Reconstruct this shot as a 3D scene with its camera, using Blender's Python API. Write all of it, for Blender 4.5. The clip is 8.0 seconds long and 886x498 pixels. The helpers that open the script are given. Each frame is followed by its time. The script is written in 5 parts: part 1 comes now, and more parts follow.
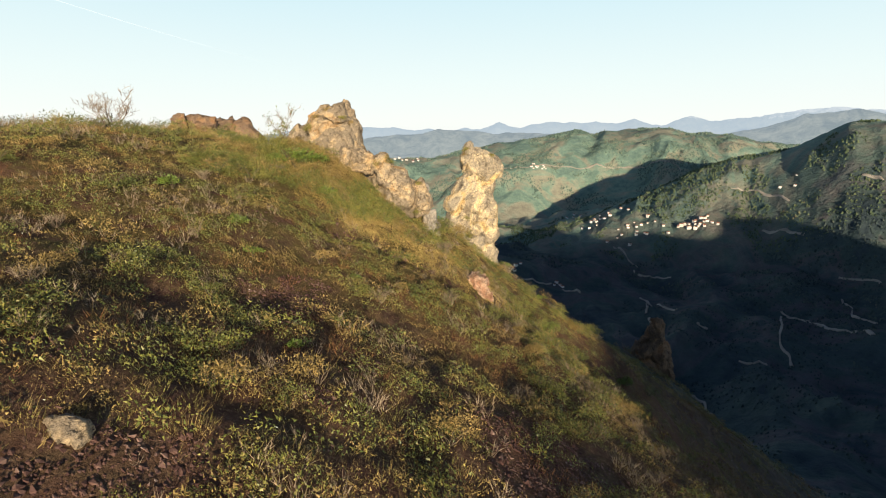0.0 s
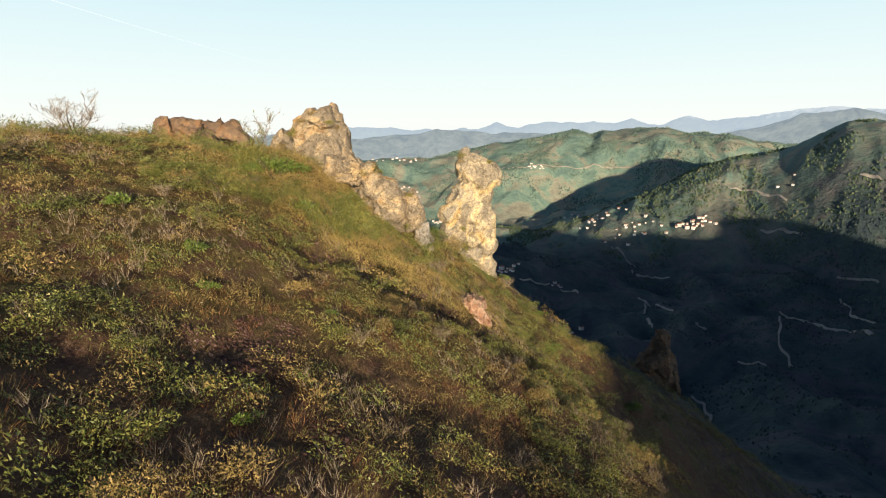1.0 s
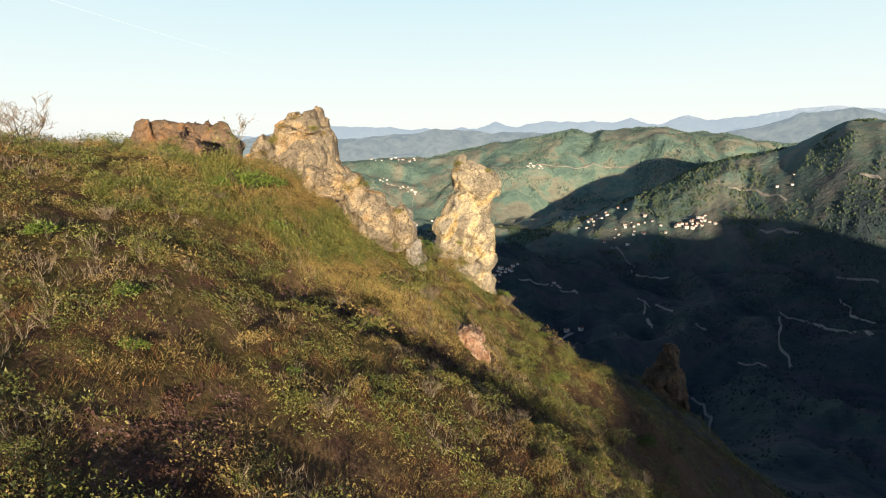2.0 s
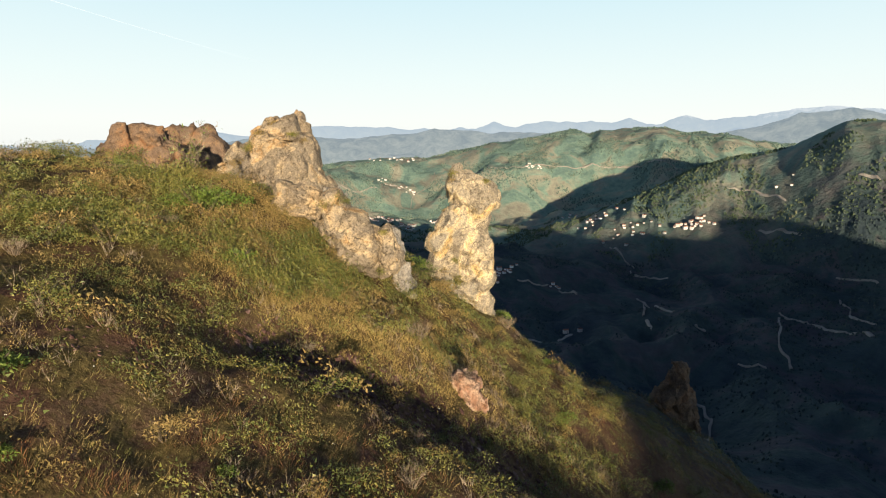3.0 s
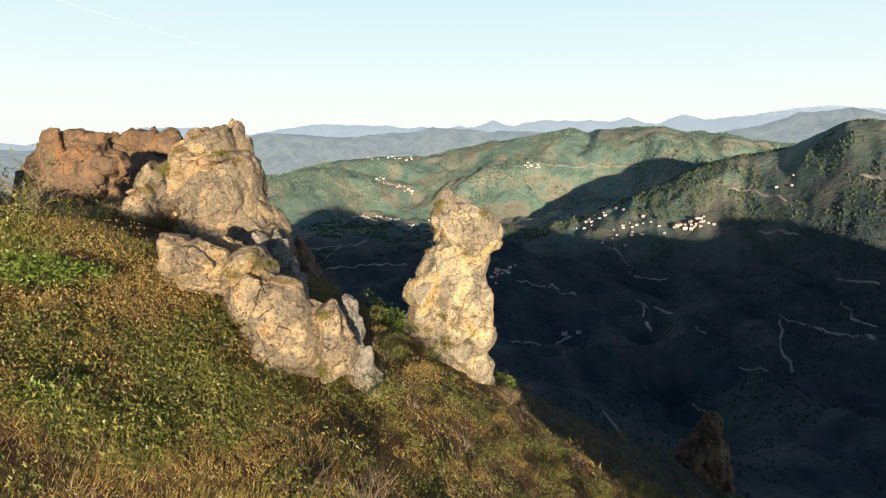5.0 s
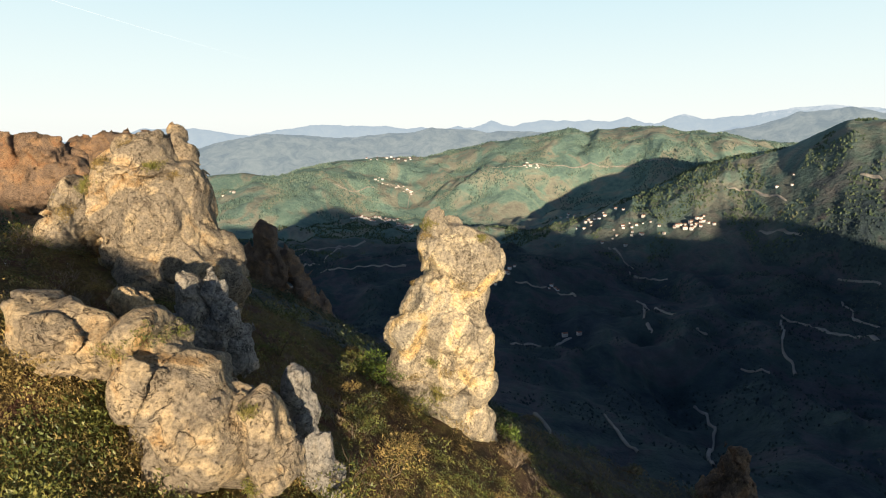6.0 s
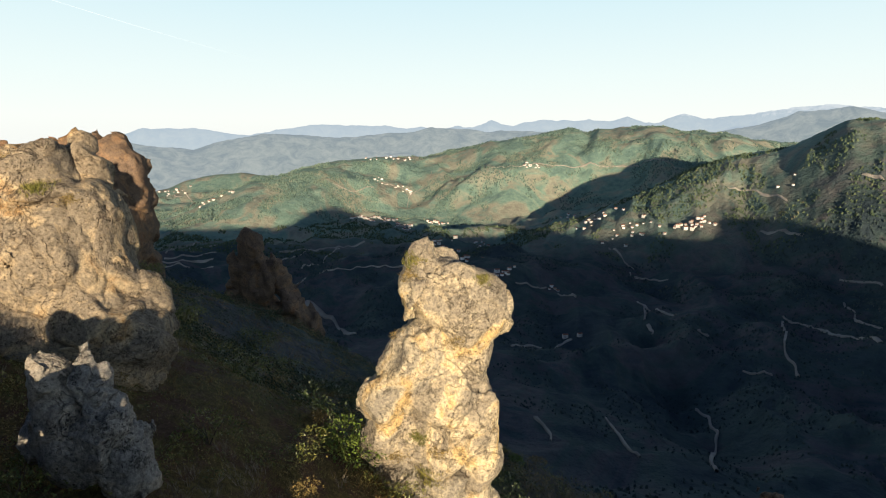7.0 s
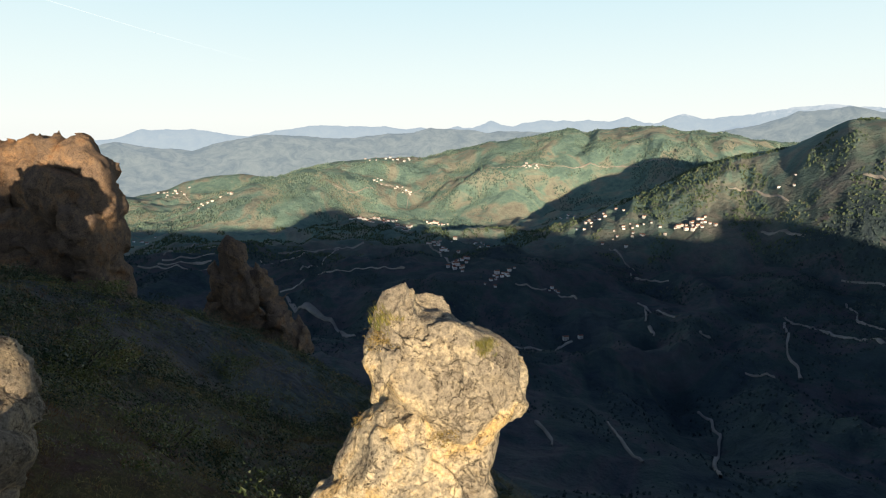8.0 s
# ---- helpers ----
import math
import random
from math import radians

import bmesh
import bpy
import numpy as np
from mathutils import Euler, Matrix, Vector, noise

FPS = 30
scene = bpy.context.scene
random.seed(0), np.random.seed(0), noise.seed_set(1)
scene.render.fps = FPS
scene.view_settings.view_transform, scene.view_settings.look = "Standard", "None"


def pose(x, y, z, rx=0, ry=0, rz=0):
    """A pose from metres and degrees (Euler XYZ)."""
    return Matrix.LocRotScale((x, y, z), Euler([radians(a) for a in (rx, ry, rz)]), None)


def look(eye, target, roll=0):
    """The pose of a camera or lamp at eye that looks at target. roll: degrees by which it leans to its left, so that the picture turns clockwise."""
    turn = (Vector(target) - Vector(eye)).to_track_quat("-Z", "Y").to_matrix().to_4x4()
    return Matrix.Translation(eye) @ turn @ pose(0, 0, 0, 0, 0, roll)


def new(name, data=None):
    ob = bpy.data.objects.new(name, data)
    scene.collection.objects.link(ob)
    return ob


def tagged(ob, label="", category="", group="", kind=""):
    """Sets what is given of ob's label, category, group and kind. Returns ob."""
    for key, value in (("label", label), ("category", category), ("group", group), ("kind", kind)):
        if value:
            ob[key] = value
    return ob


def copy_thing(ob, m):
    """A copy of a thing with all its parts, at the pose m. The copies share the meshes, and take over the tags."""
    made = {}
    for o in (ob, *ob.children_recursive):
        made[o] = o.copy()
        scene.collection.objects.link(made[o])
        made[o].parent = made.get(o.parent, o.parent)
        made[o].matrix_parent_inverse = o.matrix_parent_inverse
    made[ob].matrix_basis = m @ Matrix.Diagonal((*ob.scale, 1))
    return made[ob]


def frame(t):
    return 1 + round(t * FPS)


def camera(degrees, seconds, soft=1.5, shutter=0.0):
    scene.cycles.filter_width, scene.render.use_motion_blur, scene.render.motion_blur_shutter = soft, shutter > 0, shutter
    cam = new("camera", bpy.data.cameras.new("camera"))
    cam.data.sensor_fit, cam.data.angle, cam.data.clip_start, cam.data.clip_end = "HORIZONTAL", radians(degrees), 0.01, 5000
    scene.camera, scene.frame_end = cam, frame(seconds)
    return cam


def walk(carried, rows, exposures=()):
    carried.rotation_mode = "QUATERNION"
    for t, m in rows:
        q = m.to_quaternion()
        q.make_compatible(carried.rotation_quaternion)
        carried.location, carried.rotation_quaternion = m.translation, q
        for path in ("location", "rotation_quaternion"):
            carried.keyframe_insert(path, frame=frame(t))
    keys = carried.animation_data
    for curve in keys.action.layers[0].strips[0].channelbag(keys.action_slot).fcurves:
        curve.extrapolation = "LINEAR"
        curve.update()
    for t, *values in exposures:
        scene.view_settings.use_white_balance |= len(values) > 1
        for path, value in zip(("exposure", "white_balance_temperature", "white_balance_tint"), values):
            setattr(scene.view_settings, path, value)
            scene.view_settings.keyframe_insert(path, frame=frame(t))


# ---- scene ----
cam = camera(75.0, 8.0, 1.1)
PATH = [
    (0, (0.361, -0.44, 8.135), (0.343, 1.527, 7.769), -0.0),
    (0.5, (0.498, 1.28, 8.382), (0.482, 3.246, 8.016), -0.1),
    (1, (0.632, 3.137, 8.64), (0.621, 5.103, 8.274), -0.1),
    (1.5, (0.782, 5.154, 8.932), (0.773, 7.12, 8.565), -0.1),
    (3, (1.308, 11.679, 9.761), (1.305, 13.645, 9.393), -0.1),
    (3.5, (1.496, 14.18, 10.041), (1.495, 16.146, 9.672), -0.0),
    (4, (1.686, 16.792, 10.326), (1.687, 18.757, 9.955), -0.0),
    (4.5, (1.886, 19.356, 10.653), (1.888, 21.321, 10.28), 0.1),
    (6, (2.586, 28.311, 11.215), (2.591, 30.276, 10.843), -0.1),
    (6.5, (2.772, 31.203, 11.396), (2.777, 33.168, 11.023), -0.1),
    (7, (2.973, 34.572, 11.592), (2.979, 36.536, 11.219), -0.1),
    (7.5, (3.159, 37.631, 11.641), (3.166, 39.596, 11.267), -0.2),
    (8, (3.374, 40.887, 11.667), (3.381, 42.852, 11.296), -0.2),
]
walk(cam, [(t, look(eye, target, roll)) for t, eye, target, roll in PATH])

# ---------------------------------------------------------------- light
SUN_UP, SUN_SIDE = 7.2, -8.0          # degrees: height of the sun, and the way its light goes (left of ahead)
scene.view_settings.exposure = 0.7
sun_data = bpy.data.lights.new("sun", "SUN")
sun_data.energy, sun_data.angle, sun_data.color = 5.0, radians(0.6), (1.0, 0.815, 0.55)
sun = new("sun", sun_data)
a, e = radians(SUN_SIDE), radians(SUN_UP)
sun_way = Vector((math.sin(a) * math.cos(e), math.cos(a) * math.cos(e), -math.sin(e)))
sun.matrix_world = sun_way.to_track_quat("-Z", "Y").to_matrix().to_4x4()

world = bpy.data.worlds.new("evening_sky")
scene.world = world
world.use_nodes = True
wn, wl = world.node_tree.nodes, world.node_tree.links
wn.clear()
w_out, w_bg, w_sky = wn.new("ShaderNodeOutputWorld"), wn.new("ShaderNodeBackground"), wn.new("ShaderNodeTexSky")
w_sky.sky_type, w_sky.sun_disc = "NISHITA", False
w_sky.sun_elevation, w_sky.sun_rotation, w_sky.altitude = e, radians(180 + SUN_SIDE), 600
w_co, w_sep, w_ramp, w_mix = wn.new("ShaderNodeTexCoord"), wn.new("ShaderNodeSeparateXYZ"), wn.new("ShaderNodeValToRGB"), wn.new("ShaderNodeMix")
wl.new(w_co.outputs["Generated"], w_sep.inputs[0])
wl.new(w_sep.outputs["Z"], w_ramp.inputs[0])
SKY = ((0.0, (0.93, 0.955, 0.92)), (0.035, (0.95, 0.985, 0.945)), (0.10, (0.86, 0.97, 0.955)), (0.235, (0.66, 0.87, 0.935)), (0.34, (0.20, 0.31, 0.46)), (0.50, (0.072, 0.12, 0.22)), (1.0, (0.022, 0.043, 0.10)))
stops = w_ramp.color_ramp.elements
while len(stops) < len(SKY):
    stops.new(0.5)
for el, (pos, col) in zip(stops, SKY):
    el.position, el.color = pos, (*col, 1)
w_mix.data_type, w_mix.blend_type = "RGBA", "ADD"
w_mix.inputs[0].default_value = 0.004
wl.new(w_ramp.outputs[0], w_mix.inputs[6])
wl.new(w_sky.outputs[0], w_mix.inputs[7])
wl.new(w_mix.outputs[2], w_bg.inputs[0])
w_bg.inputs[1].default_value = 0.6156
wl.new(w_bg.outputs[0], w_out.inputs[0])

# ---------------------------------------------------------------- numbers: noise and the land
from mathutils.bvhtree import BVHTree



def hashed(ix, iy, iz, seed):
    ix, iy, iz = (np.asarray(q).astype(np.uint32) for q in (ix, iy, iz))
    np.seterr(over="ignore")
    h = ix * np.uint32(374761393) + iy * np.uint32(668265263) + iz * np.uint32(2147483647) + np.uint32(seed * 1274126177 & 0xFFFFFFFF)
    h = (h ^ (h >> np.uint32(13))) * np.uint32(1274126177)
    h = (h ^ (h >> np.uint32(16))) * np.uint32(2246822519)
    return ((h ^ (h >> np.uint32(15))) & np.uint32(0xFFFFFF)) / float(0xFFFFFF)


def vnoise(x, y, z, seed=0):
    """Smooth value noise, -1 to 1."""
    x, y, z = np.broadcast_arrays(np.asarray(x, float), np.asarray(y, float), np.asarray(z, float))
    fx, fy, fz = np.floor(x), np.floor(y), np.floor(z)
    ix, iy, iz = fx.astype(np.int64), fy.astype(np.int64), fz.astype(np.int64)
    u, v, w = x - fx, y - fy, z - fz
    u, v, w = u * u * (3 - 2 * u), v * v * (3 - 2 * v), w * w * (3 - 2 * w)
    total = 0
    for dx in (0, 1):
        for dy in (0, 1):
            for dz in (0, 1):
                k = (u if dx else 1 - u) * (v if dy else 1 - v) * (w if dz else 1 - w)
                total = total + k * hashed(ix + dx, iy + dy, iz + dz, seed)
    return 2 * total - 1


def fbm(x, y, z, octaves=4, seed=0, gain=0.5):
    total, amp = 0, 1.0
    for o in range(octaves):
        total = total + amp * vnoise(x * 2 ** o + 17.3 * o, y * 2 ** o - 9.1 * o, z * 2 ** o + 4.7 * o, seed + o)
        amp *= gain
    return total


def ridged(x, y, seed=0, octaves=4):
    total, amp = 0, 1.0
    for o in range(octaves):
        total = total + amp * (1 - 2 * np.abs(vnoise(x * 2 ** o + 5.1 * o, y * 2 ** o + 3.3 * o, 0.5, seed + o)))
        amp *= 0.5
    return total


def cells(x, y, z, seed=0):
    """Distances to the nearest and second nearest scattered point, the nearest one's number, and the way from it."""
    fx, fy, fz = (np.floor(q).astype(np.int64) for q in (x, y, z))
    f1, f2, who = np.full(x.shape, 9.0), np.full(x.shape, 9.0), np.zeros(x.shape)
    ox, oy, oz = np.zeros(x.shape), np.zeros(x.shape), np.zeros(x.shape)
    for dx in (-1, 0, 1):
        for dy in (-1, 0, 1):
            for dz in (-1, 0, 1):
                cx, cy, cz = fx + dx, fy + dy, fz + dz
                own = hashed(cx, cy, cz, seed)
                ax, ay, az = x - cx - own, y - cy - (own * 251.0) % 1.0, z - cz - (own * 4093.0) % 1.0
                d = np.sqrt(ax * ax + ay * ay + az * az)
                closer = d < f1
                f2 = np.where(closer, f1, np.minimum(f2, d))
                who = np.where(closer, (own * 37.0) % 1.0, who)
                ox, oy, oz = np.where(closer, ax, ox), np.where(closer, ay, oy), np.where(closer, az, oz)
                f1 = np.where(closer, d, f1)
    return f1, f2, who, ox, oy, oz


def smooth(t):
    t = np.clip(t, 0, 1)
    return t * t * (3 - 2 * t)


def hill(x, y):
    """The near hillside: a shoulder that falls to the right and drops away past the rocks."""
    along = np.interp(y, [-60, 0, 12, 20, 28, 34, 40, 44, 47, 51, 57, 66, 75, 90, 105, 122, 135, 200], [1, 3.2, 3.2, 3.4, 4.3, 4.2, 4.6, 4.8, 4.9, 3.9, 2.4, -2.5, -5.5, -11, -17, -24, -30, -60])
    u = x + 6
    right = np.clip(u, 0, None)
    steep = np.interp(y, [0, 18, 30, 40, 56, 66, 76, 86, 110], [0.36, 0.40, 0.52, 0.58, 0.53, 0.52, 0.47, 0.66, 0.66])
    curve = np.interp(y, [0, 20, 30, 40, 52, 60, 76, 90], [0.005, 0.006, 0.010, 0.013, 0.008, 0.004, 0.001, 0.004])
    bend = curve * np.where(right < 22, right ** 2, 44 * right - 484)
    left = np.clip(-u, 0, None)
    rise = np.interp(y, [0, 20, 35, 48, 60, 75, 105], [4.6, 4.6, 4.5, 4.3, 5.4, 11.0, 18.0])
    z = along - steep * right - bend + rise * (1 - np.exp(-left * 0.72 / rise))
    z = z - 0.010 * np.clip(left - 24, 0, None) ** 1.6
    # the scooped bare gully across the slope
    away = (y - 31.2) - 0.12 * (x + 2) + 0.6 * np.sin(x * 0.6)
    z = z - 1.15 * np.exp(-(away / 2.3) ** 2) * smooth((x + 8.5) / 4) * smooth((9 - x) / 5)
    z = z + 0.5 * np.exp(-((y - 37.5) / 3.0) ** 2 - ((x + 1.0) / 4.5) ** 2)
    # hollow on the near crest, the knoll beside the outcrop and the dip behind it, dip under the outcrop, lip past the pillar, swells and the fall-off low on the slope
    z = z - 1.2 * np.exp(-((x + 13) / 7.0) ** 2 - ((y - 22) / 15) ** 2)
    z = z + 1.5 * np.exp(-((x + 9.2) / 3.4) ** 2 - ((y - 41.3) / 2.2) ** 2)
    z = z - 1.6 * np.exp(-((x + 9) / 5.0) ** 2 - ((y - 48) / 3.6) ** 2)
    z = z - 1.2 * np.exp(-((x - 5.5) / 3.0) ** 2 - ((y - 45) / 5) ** 2)
    z = z - 1.5 * smooth((y - 52) / 5) * smooth((x - 6) / 3) * smooth((68 - y) / 8) * smooth((20 - x) / 6)
    z = z + 1.2 * np.exp(-((x - 16.5) / 3.5) ** 2 - ((y - 48) / 6) ** 2) + 1.2 * np.exp(-((x - 25) / 4) ** 2 - ((y - 75) / 7) ** 2)
    z = z - 0.45 * np.clip(x - 33, 0, 40) * smooth((y - 60) / 12)
    z = z - 1.2 * np.exp(-((x + 5) / 5) ** 2 - ((y - 67) / 6) ** 2) - 4.2 * np.exp(-((x + 12) / 9) ** 2 - ((y - 84) / 11) ** 2)
    z = z + 0.34 * fbm(x / 5.0, y / 5.0, 0.3, 3, 11) + 0.17 * fbm(x / 1.4, y / 1.4, 0.7, 3, 21)
    return z


# Unseen ridge behind the start: heights set so its shadow falls on valley and slopes.
RIDGE_BACK = ([-2500, -900, -200, -110, -40, 8, 30, 43, 48, 52, 55, 58, 74, 160, 300, 480, 560, 640, 720, 800, 840, 880, 960, 1000, 1100, 1300, 2500],
              [20, 10, 8, 70, 82, 62, 28, 36, 40, 40, 35, 33, 39, 38, -10, -12, 14, -14, 8, -6, 0, 44, 42, -12, -18, 0, 60])


def valley(x, y):
    """The far land: valley floor, the green ridge across it, the spur, and the unseen ridge behind the start."""
    px, py = x - 2.0, y - 20.0
    r = np.hypot(px, py) + 1e-6
    az = np.degrees(np.arctan2(px, py))
    z = np.interp(r, [0, 90, 200, 350, 600, 1000, 1500, 2100, 5000], [0, -40, -110, -190, -260, -300, -312, -318, -300])
    roll = fbm(x / 420, y / 420, 0.2, 4, 31) * 30 + ridged(x / 270 + 0.4 * fbm(x / 500, y / 500, 0.7, 2, 33), y / 270, 37, 5) * 34
    z = z + roll * smooth((r - 90) / 500)
    ahead = smooth((62 - np.abs(az)) / 14)
    rough = 0.85 * ridged(x / 380 + 0.3 + 0.5 * fbm(x / 700, y / 700, 0.6, 2, 43), y / 380, 41, 5) + 0.5 * ridged(az / 4.3 + 1.1 * fbm(x / 620, y / 620, 0.1, 3, 44), r / 900, 47, 4)
    # green ridge across the valley
    e3 = np.interp(az, [-32, -24, -18, -10, -2, 4, 12, 14, 17, 20.5, 22.5, 25.7, 28, 34, 50], [-8.5, -7.2, -4.6, -2.6, -2.0, -1.0, 0.3, 0.15, 0.65, 0.7, 0.15, 0.05, -0.6, -1.3, -1.1])
    r3 = 3000 - 500 * smooth((-az) / 26)
    c3 = 10 + r3 * np.tan(np.radians(e3))
    foot3 = r3 - 900 - 90 * np.sin(az * 0.35)
    f = smooth((r - foot3) / (r3 - foot3)) ** 0.9
    fall = smooth((r - r3) / 600)
    up3 = (c3 + 318) * f * (1 - 0.75 * fall)
    z = np.maximum(z, -318 + up3 + rough * 44 * np.clip(f * (1.12 - f) * 3.4, 0, 1) * (1 - fall)) * ahead + z * (1 - ahead)
    # low hill up the side valley
    e5 = np.interp(az, [-44, -34, -28, -25, -22, -19, -15, -11], [-4.6, -5.0, -5.0, -4.4, -3.55, -3.2, -3.9, -6.0])
    c5 = 10 + 3350 * np.tan(np.radians(e5))
    z5 = -318 + (c5 + 318) * np.exp(-((r - 3350) / 230) ** 2) + 14 * rough * np.exp(-((r - 3250) / 300) ** 2)
    z = np.where((az > -50) & (az < -9) & (r > 2750), np.maximum(z, z5), z)
    # spur from the right
    e4 = np.interp(az, [5, 11.2, 15, 20, 24.6, 28.5, 31, 33.2, 34.3, 35.8, 38, 60], [-12, -8.6, -7.3, -5.0, -2.85, -1.35, -0.75, 0.35, 0.9, 0.9, 0.6, 1.6])
    r4 = 1800 - 6 * (az - 25)
    c4 = 10 + r4 * np.tan(np.radians(e4))
    side = (r - r4)
    shape = np.where(side < 0, smooth(1 + side / 620) ** 1.15, smooth(1 - side / 420))
    z4 = -318 + (c4 + 318) * shape + (0.8 * ridged(x / 240, y / 240, 53, 5) + 0.9 * ridged(az / 4.2 + 0.3 * fbm(x / 300, y / 300, 0.1, 3, 57), r / 1500, 59, 4)) * 26 * np.clip(shape * (1.12 - shape) * 3.6, 0, 1)
    z = np.where((az > 3) & (az < 75), np.maximum(z, z4), z)
    # unseen ridge behind, added to cast the shade
    back = np.interp(x, *RIDGE_BACK) + 160
    shape = np.where(y > -300, np.exp(-((y + 300) / 190) ** 2), np.exp(-((y + 300) / 500) ** 2))
    z = np.where(y < -60, np.maximum(z, -160 + back * shape), z)
    return z


def land(x, y):
    x, y = np.asarray(x, float), np.asarray(y, float)
    r = np.hypot(x - 2, y - 20)
    k = smooth((r - 75) / 130)
    near = hill(x, y)
    near = np.where(y < -5, near - 0.02 * np.clip(-5 - y, 0, 200) ** 1.4, near)
    return near * (1 - k) + valley(x, y) * k


def wooded_land(x, y):
    """The land with the swell of the tree cover."""
    x, y = np.asarray(x, float), np.asarray(y, float)
    cover = smooth((np.hypot(x - 2, y - 20) - 130) / 250)
    return land(x, y) + cover * (3.0 * vnoise(x / 34, y / 34, 0.1, 61) + 1.4 * vnoise(x / 19, y / 19, 0.4, 62)) * (0.6 + 0.4 * vnoise(x / 90, y / 90, 0.2, 63))


# ---------------------------------------------------------------- materials
def nodes_of(name):
    m = bpy.data.materials.new(name)
    m.use_nodes = True
    n, l = m.node_tree.nodes, m.node_tree.links
    b = n["Principled BSDF"]
    return m, n, l, b


def rgb(c):
    return (*c, 1.0)


def noise_node(n, l, vec, scale, detail=4.0, rough=0.55, dist=0.0):
    t = n.new("ShaderNodeTexNoise")
    t.inputs["Scale"].default_value, t.inputs["Detail"].default_value = scale, detail
    t.inputs["Roughness"].default_value, t.inputs["Distortion"].default_value = rough, dist
    l.new(vec, t.inputs["Vector"])
    return t.outputs[0]


def ramp_node(n, l, fac, stops, constant=False):
    t = n.new("ShaderNodeValToRGB")
    el = t.color_ramp.elements
    while len(el) < len(stops):
        el.new(0.5)
    for q, (p, c) in zip(el, stops):
        q.position, q.color = p, rgb(c)
    if constant:
        t.color_ramp.interpolation = "CONSTANT"
    l.new(fac, t.inputs[0])
    return t.outputs[0]


def mix_node(n, l, fac, one, two, kind="MIX"):
    t = n.new("ShaderNodeMix")
    t.data_type, t.blend_type = "RGBA", kind
    for slot, value in ((0, fac), (6, one), (7, two)):
        if isinstance(value, (int, float)):
            t.inputs[slot].default_value = value
        elif isinstance(value, tuple):
            t.inputs[slot].default_value = rgb(value)
        else:
            l.new(value, t.inputs[slot])
    return t.outputs[2]


def math_node(n, l, op, one, two=0.0, clamp=False):
    t = n.new("ShaderNodeMath")
    t.operation, t.use_clamp = op, clamp
    for slot, value in ((0, one), (1, two)):
        if isinstance(value, (int, float)):
            t.inputs[slot].default_value = value
        else:
            l.new(value, t.inputs[slot])
    return t.outputs[0]


def bump_node(n, l, b, height, strength, distance):
    t = n.new("ShaderNodeBump")
    t.inputs["Strength"].default_value, t.inputs["Distance"].default_value = strength, distance
    l.new(height, t.inputs["Height"])
    l.new(t.outputs[0], b.inputs["Normal"])


def position(n):
    return n.new("ShaderNodeNewGeometry").outputs["Position"]


